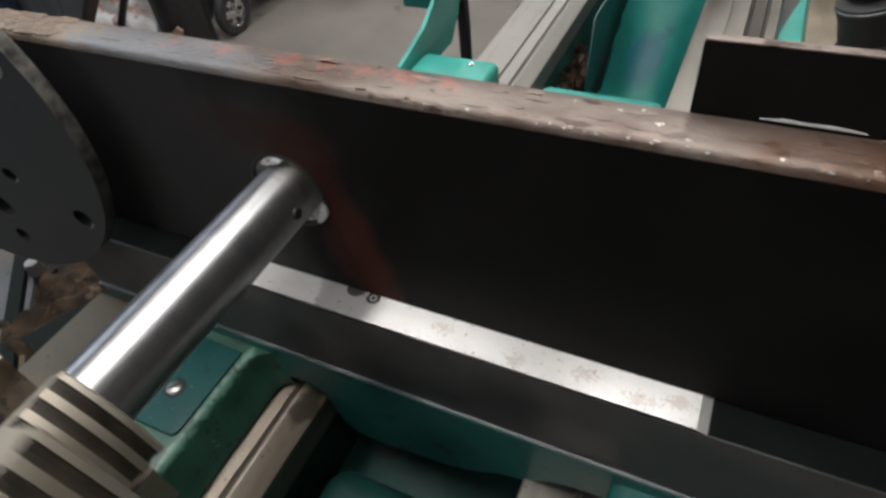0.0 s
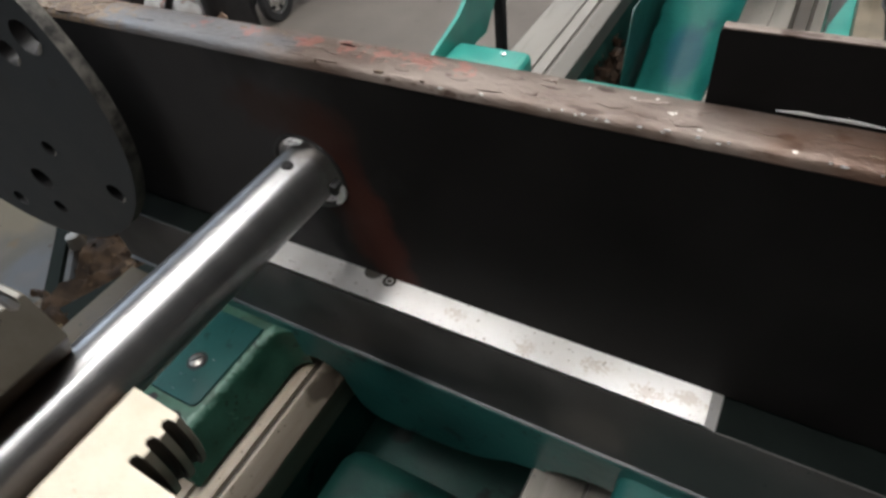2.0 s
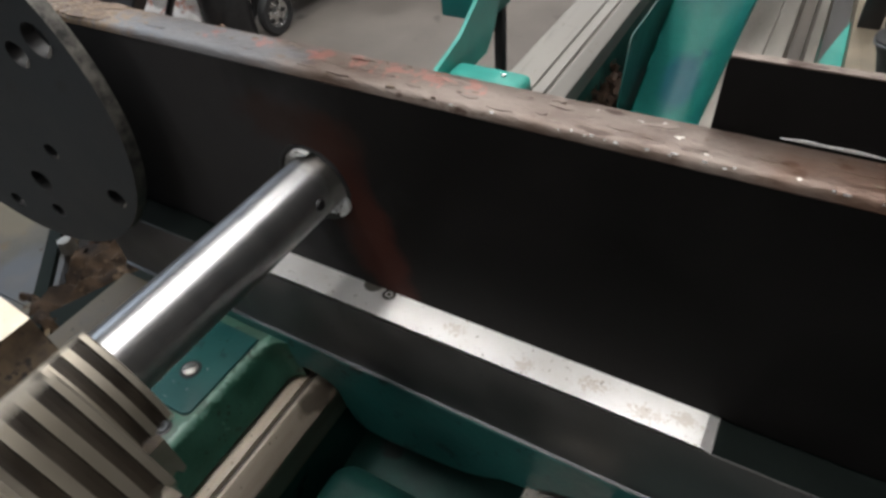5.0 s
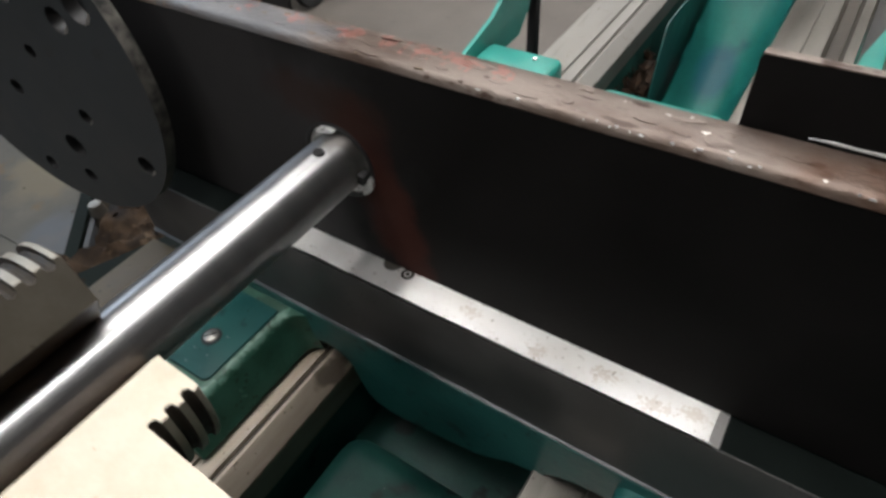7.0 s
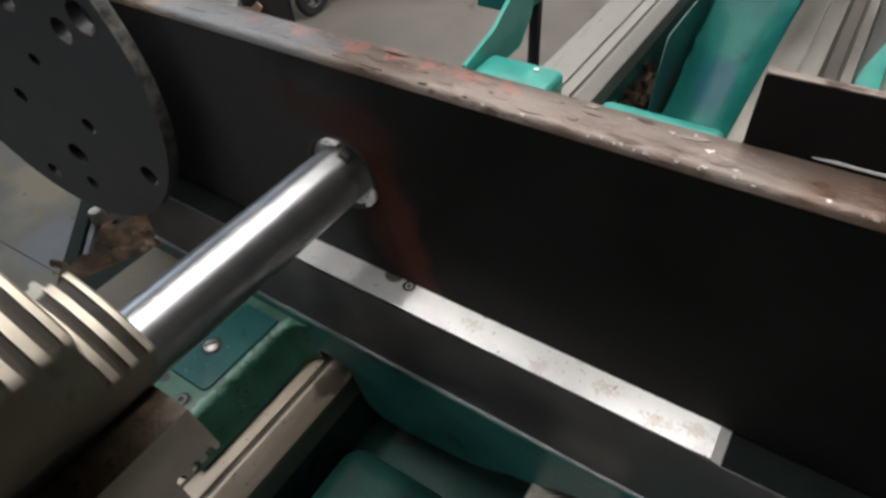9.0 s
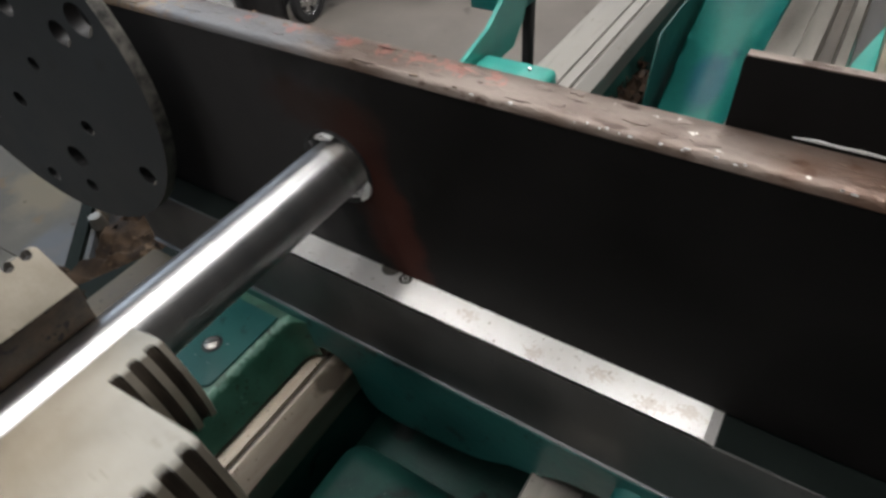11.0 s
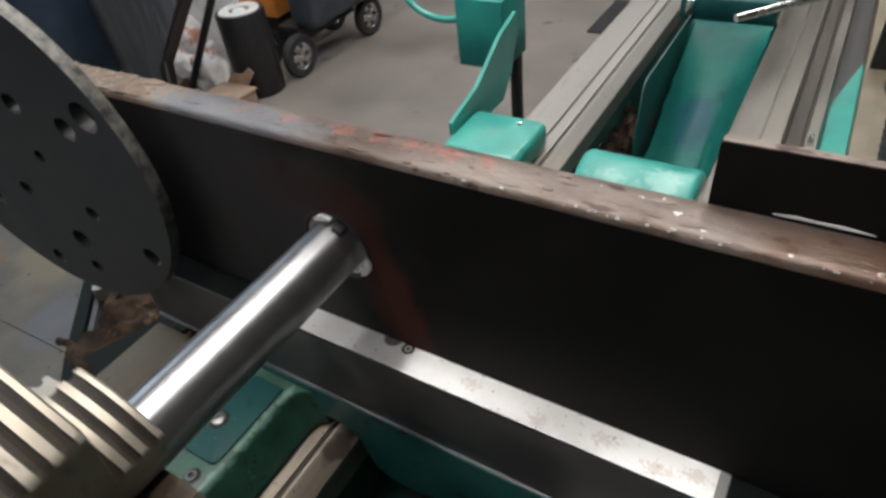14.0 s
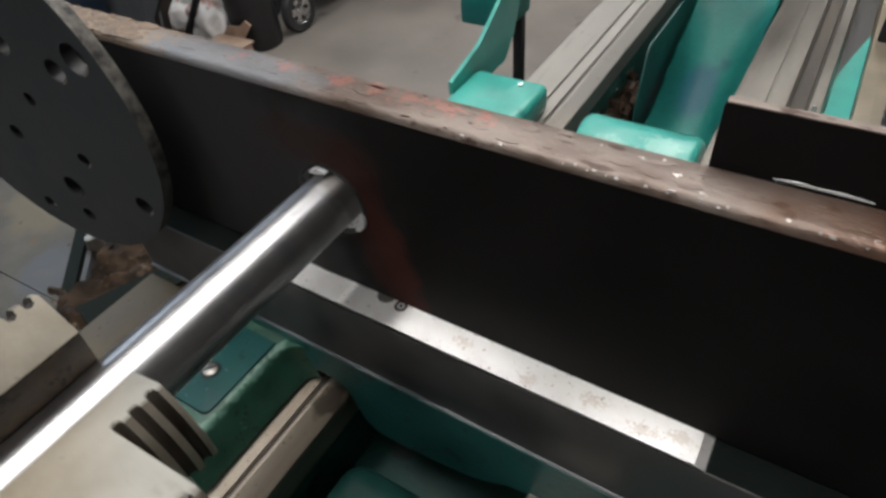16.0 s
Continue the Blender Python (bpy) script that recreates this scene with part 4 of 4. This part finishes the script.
for v in bm.verts:
    x, y = -0.42 + v.co.x * 0.2, -0.03 + v.co.y * 0.5
    e = max(0.0, 1 - (2 * abs(v.co.x)) ** 4) * max(0.0, 1 - (2 * abs(v.co.y)) ** 4)
    v.co = (x, y, 0.621 + e * (0.028 + 0.03 * noise.noise(Vector((x * 22, y * 22, 1)))))
part("bed_of_swarf", bm, M_DIRT, swarf)

panel = thing("grey_sheet_box", (0, 0, 0), "grey sheet metal machine cover with a folded seam", "sheet metal cover")


def slab(corners, z0, z1):
    return prism(B(), corners, "z", z0, z1)


part("right_face", slab([(-1.158, 0.195), (-0.981, 0.269), (-0.766, 0.067), (-0.625, -0.064), (-0.810, -0.071)], 0.621, 0.660), M_GREYPANEL, panel)
part("left_face", slab([(-1.1585, 0.1945), (-0.8105, -0.0715), (-0.913, -0.076), (-1.344, 0.12)], 0.621, 0.6585), M_GREYPANEL, panel)
part("lower_face", slab([(-0.625, -0.0648), (-0.810, -0.0722), (-0.913, -0.0768), (-0.676, -0.278), (-0.487, -0.183)], 0.621, 0.6580), M_GREYPANEL, panel)
part("dark_edge", slab([(-0.978, 0.272), (-0.955, 0.280), (-0.741, 0.080), (-0.600, -0.054), (-0.461, -0.172), (-0.484, -0.183), (-0.621, -0.066), (-0.762, 0.068)], 0.621, 0.6640), M_NEARBLACK, panel, "dark edge strip")
part("inner_edge", slab([(-0.950, 0.282), (-0.940, 0.284), (-0.726, 0.082), (-0.586, -0.052), (-0.450, -0.166), (-0.456, -0.172), (-0.596, -0.055), (-0.737, 0.079)], 0.621, 0.655), M_GREYPANEL, panel, "grey folded inner edge")
# small bright cap stands in for a highlight beside the rag
part("bright_corner", lathe(B(), [(0, 0.686), (0.012, 0.684), (0.016, 0.66)], 12, "z", (-0.690, 0.062, 0)), M_RAIL, panel, "bright cap standing in for a highlight")


def crumpled(x0, x1, y0, y1, z, lift, seed, folds, n=44):
    """A crumpled sheet with sharp folds, lying between two corners."""
    bm = B()
    grid = []
    for i in range(n + 1):
        row = []
        for k in range(n + 1):
            x, y = x0 + (x1 - x0) * i / n, y0 + (y1 - y0) * k / n
            p = Vector((x * folds, y * folds * 0.7, seed))
            h = 1 - abs(noise.noise(p)) * 1.9
            h += 0.5 * (1 - abs(noise.noise(p * 2.3 + Vector((3, 1, 0)))) * 2) + 0.18 * noise.noise(p * 6)
            e = min(1.0, 7 * min(i / n, 1 - i / n, k / n, 1 - k / n))
            row.append(bm.verts.new((x + 0.012 * noise.noise(p * 1.7), y + 0.012 * noise.noise(p * 1.9 + Vector((0, 5, 0))), z + 0.004 + lift * max(0.0, h) * e)))
        grid.append(row)
    for a, b in zip(grid, grid[1:]):
        for k in range(n):
            bm.faces.new((a[k], b[k], b[k + 1], a[k + 1]))
    return bm


rag = thing("brown_rag", (0, 0, 0), "crumpled oily brown rag lying on the chip tray", "rag")
part("cloth", crumpled(-0.70, -0.455, -0.12, 0.20, 0.621, 0.034, 2.3, 17), M_HIDE, rag, smooth=50)
# dark strip added in place of the tan cover's shadow on the rag
strap = thing("shade_strip", (0, 0, 0), "dark strip standing in for the shadow beside the cover", "strap")
part("strap", slab([(-0.575, -0.06), (-0.500, 0.115), (-0.440, 0.105), (-0.515, -0.075)], 0.660, 0.668), M_NEARBLACK, strap)

# ---- things on the floor behind ----
cart = thing("tool_cart", (-0.05, -0.07, 0), "dark blue wheeled tool cart with black tyres", "cart")
part("body", box(B(), -2.09, -1.90, 2.16, 2.78, 0.24, 0.95, 0.04, 3), M_BLUEGREY, cart)
part("frame", box(B(), -2.20, -2.05, 2.16, 2.66, 0.15, 0.2395, 0.01), M_BLACK, cart)
part("hoop", tube(B(), [(-1.89, 2.25 + 0.25 * t, 0.62 - 0.22 * math.sin(math.pi * t)) for t in [k / 12 for k in range(13)]], 0.012), M_GREYPANEL, cart, "grey hose loop on the side")


def wheel(parent, x, y, r):
    w = part("wheel", lathe(B(), [(r * 0.62, -0.022), (r * 0.93, -0.024), (r, -0.012), (r, 0.012), (r * 0.93, 0.024), (r * 0.62, 0.022), (r * 0.62, -0.022)], 32, "x"), M_RUBBER, parent, "black rubber tyre")
    w.location = (x, y, r)
    part("rim", lathe(B(), [(0, 0.018), (0.02, 0.020), (r * 0.3, 0.010), (r * 0.56, 0.012), (r * 0.62, 0.018), (r * 0.62, -0.01), (0, -0.01)], 24, "x"), M_CHROME, w, "bright metal rim")
    for k in range(5):
        a = 2 * math.pi * k / 5
        part("spoke_gap", lathe(B(), [(0, 0.0150), (r * 0.1, 0.0150), (r * 0.11, 0.010)], 10, "x", (0, r * 0.43 * math.cos(a), r * 0.43 * math.sin(a))), M_BLACK, w)
    return w


wheel(cart, -2.02, 2.10, 0.115)
wheel(cart, -1.99, 2.70, 0.115)
wheel(cart, -2.27, 2.10, 0.115)
wheel(cart, -2.27, 2.70, 0.115)

drum = thing("black_drum", (-2.19, 1.82, 0), "black cylindrical drum with a pale dusty top", "drum")
part("shell", lathe(B(), [(0, 0), (0.12, 0), (0.123, 0.01), (0.123, 0.42), (0.118, 0.43), (0.102, 0.425), (0.0, 0.425)], 40), M_BLACK, drum)
part("top", lathe(B(), [(0.05, 0.427), (0.054, 0.434), (0.101, 0.434), (0.1015, 0.427)], 40), M_WHITE, drum, "pale dusty ring top")
part("hub", lathe(B(), [(0, 0.431), (0.03, 0.431), (0.035, 0.4255)], 24), M_WHITE, drum)

crate = thing("orange_box", (0, 0, 0), "orange painted metal box standing on a stool", "box")
part("box", box(B(), -2.80, -2.35, 2.20, 2.60, 0.225, 0.75, 0.01), M_ORANGE, crate)
part("stool", box(B(), -2.77, -2.39, 2.27, 2.55, 0.0, 0.225, 0.01), M_BLACK, crate)


def sack(name, x, y, r, h, seed, label):
    bm = B()
    bmesh.ops.create_icosphere(bm, subdivisions=4, radius=1.0)
    for v in bm.verts:
        d = v.co.normalized()
        k = 1 + 0.28 * noise.noise(d * 2.2 + Vector((seed, 0, 0))) + 0.10 * noise.noise(d * 6 + Vector((0, seed, 0)))
        v.co = Vector((d.x * r * k, d.y * r * k, max(0.0, h * 0.5 + d.z * h * 0.55 * k)))
    bm.verts.ensure_lookup_table()
    ob = single(name, bm, M_BAG, label, "plastic bag", smooth=80)
    ob.location = (x, y, 0)
    return ob


sack("plastic_bag", -2.66, 1.70, 0.13, 0.24, 3, "crumpled white plastic bag with reddish stains on the floor")
sack("plastic_bag", -2.36, 1.70, 0.11, 0.27, 8, "crumpled white plastic bag lying by the drum")
sack("plastic_bag", -2.62, 1.78, 0.10, 0.36, 5, "large white plastic bag on the floor")
card = thing("cardboard_flap", (0, 0, 0), "folded brown cardboard lying by the drum", "cardboard")
part("flap", box(B(), -2.27, -2.04, 1.52, 1.66, 0.10, 0.112, 0.002, m=None), M_CARD, card)
part("raised_flap", prism(B(), [(-2.25, 0.112), (-2.10, 0.112), (-2.03, 0.19), (-2.06, 0.21), (-2.12, 0.17), (-2.20, 0.16)], "y", 1.655, 1.662), M_CARD, card, "torn upright flap")
part("box_side", box(B(), -2.26, -2.05, 1.53, 1.65, 0.0, 0.10, 0.004), M_CARD, card)
pole = thing("leaning_pole", (0, 0, 0), "dark steel pole leaning beside the bags", "pole")
part("pole", tube(B(), [(-2.54, 1.60, 0.0), (-2.03, 1.60, 0.63), (-1.90, 1.60, 0.79)], 0.018, 12), M_BLACK, pole)

locker = thing("navy_cabinet", (0, 0, 0), "dark navy sheet metal cabinet", "cabinet")
part("body", box(B(), -3.60, -2.55, 0.95, 1.30, 0.05, 1.10, 0.01), M_NAVY, locker)
part("door", box(B(), -3.55, -2.60, 0.935, 0.949, 0.12, 1.05, 0.004), M_NAVY, locker)
part("plinth", box(B(), -3.55, -2.60, 0.98, 1.28, 0.0, 0.05), M_BLACK, locker)
guard = thing("grey_machine_guard", (0, 0, 0), "dark grey slanted sheet metal machine guard", "machine guard")
part("panel", prism(B(), [(-2.95, 0.0), (-2.36, 0.0), (-2.26, 0.327), (-1.90, 0.71), (-1.84, 0.80), (-2.75, 0.80), (-2.80, 0.66)], "y", 1.34, 1.38), M_GUARD, guard)
part("edge_strip", prism(B(), [(-2.352, 0.0), (-2.25, 0.325), (-1.875, 0.715), (-1.80, 0.80), (-1.83, 0.80), (-1.895, 0.715), (-2.259, 0.33), (-2.359, 0.0)], "y", 1.325, 1.40), M_BLACK, guard, "dark rubber edge strip")
for gx in (-2.46, -2.33):
    part("fold", prism(B(), [(gx, 0.0), (gx + 0.012, 0.0), (gx + 0.20, 0.62), (gx + 0.185, 0.62)], "y", 1.334, 1.3395), M_GUARD, guard, "raised fold of the guard")
part("pale_plate", prism(B(), [(-2.257, 0.646), (-2.0, 0.715), (-1.96, 0.79), (-2.30, 0.79)], "y", 1.334, 1.3395), M_WHITE, guard, "pale triangular plate")
sheet = thing("pale_board", (0, 0, 0), "pale grey board leaning behind the bags", "board")
part("board", prism(B(), [(-2.95, 0.0), (-2.48, 0.0), (-2.15, 0.62), (-2.45, 0.62)], "y", 1.86, 1.88), M_WHITE, sheet)

mat = thing("black_floor_mat", (0, 0, 0), "narrow black rubber strip on the floor", "floor mat")
part("strip", box(B(), -0.80, -0.66, 3.0, 3.5, 0.0, 0.012, 0.003), M_RUBBER, mat)
pot = thing("black_bucket", (-1.12, 3.72, 0), "small black rubber bucket on the floor", "bucket")
part("shell", lathe(B(), [(0, 0), (0.08, 0), (0.10, 0.16), (0.094, 0.16), (0.075, 0.01), (0, 0.01)], 28), M_RUBBER, pot)


def motions():
    rate = 120 / 0.8345
    turn = [(0.2 * k, 45.5 + rate * (0.2 * k - 4.12)) for k in range(81)]
    for ob in (chuck, boring):
        walk(ob, [(t, pose(AXIS_X, -0.216, AXIS_Z, 0, a - 90, 0)) for t, a in turn])


motions()
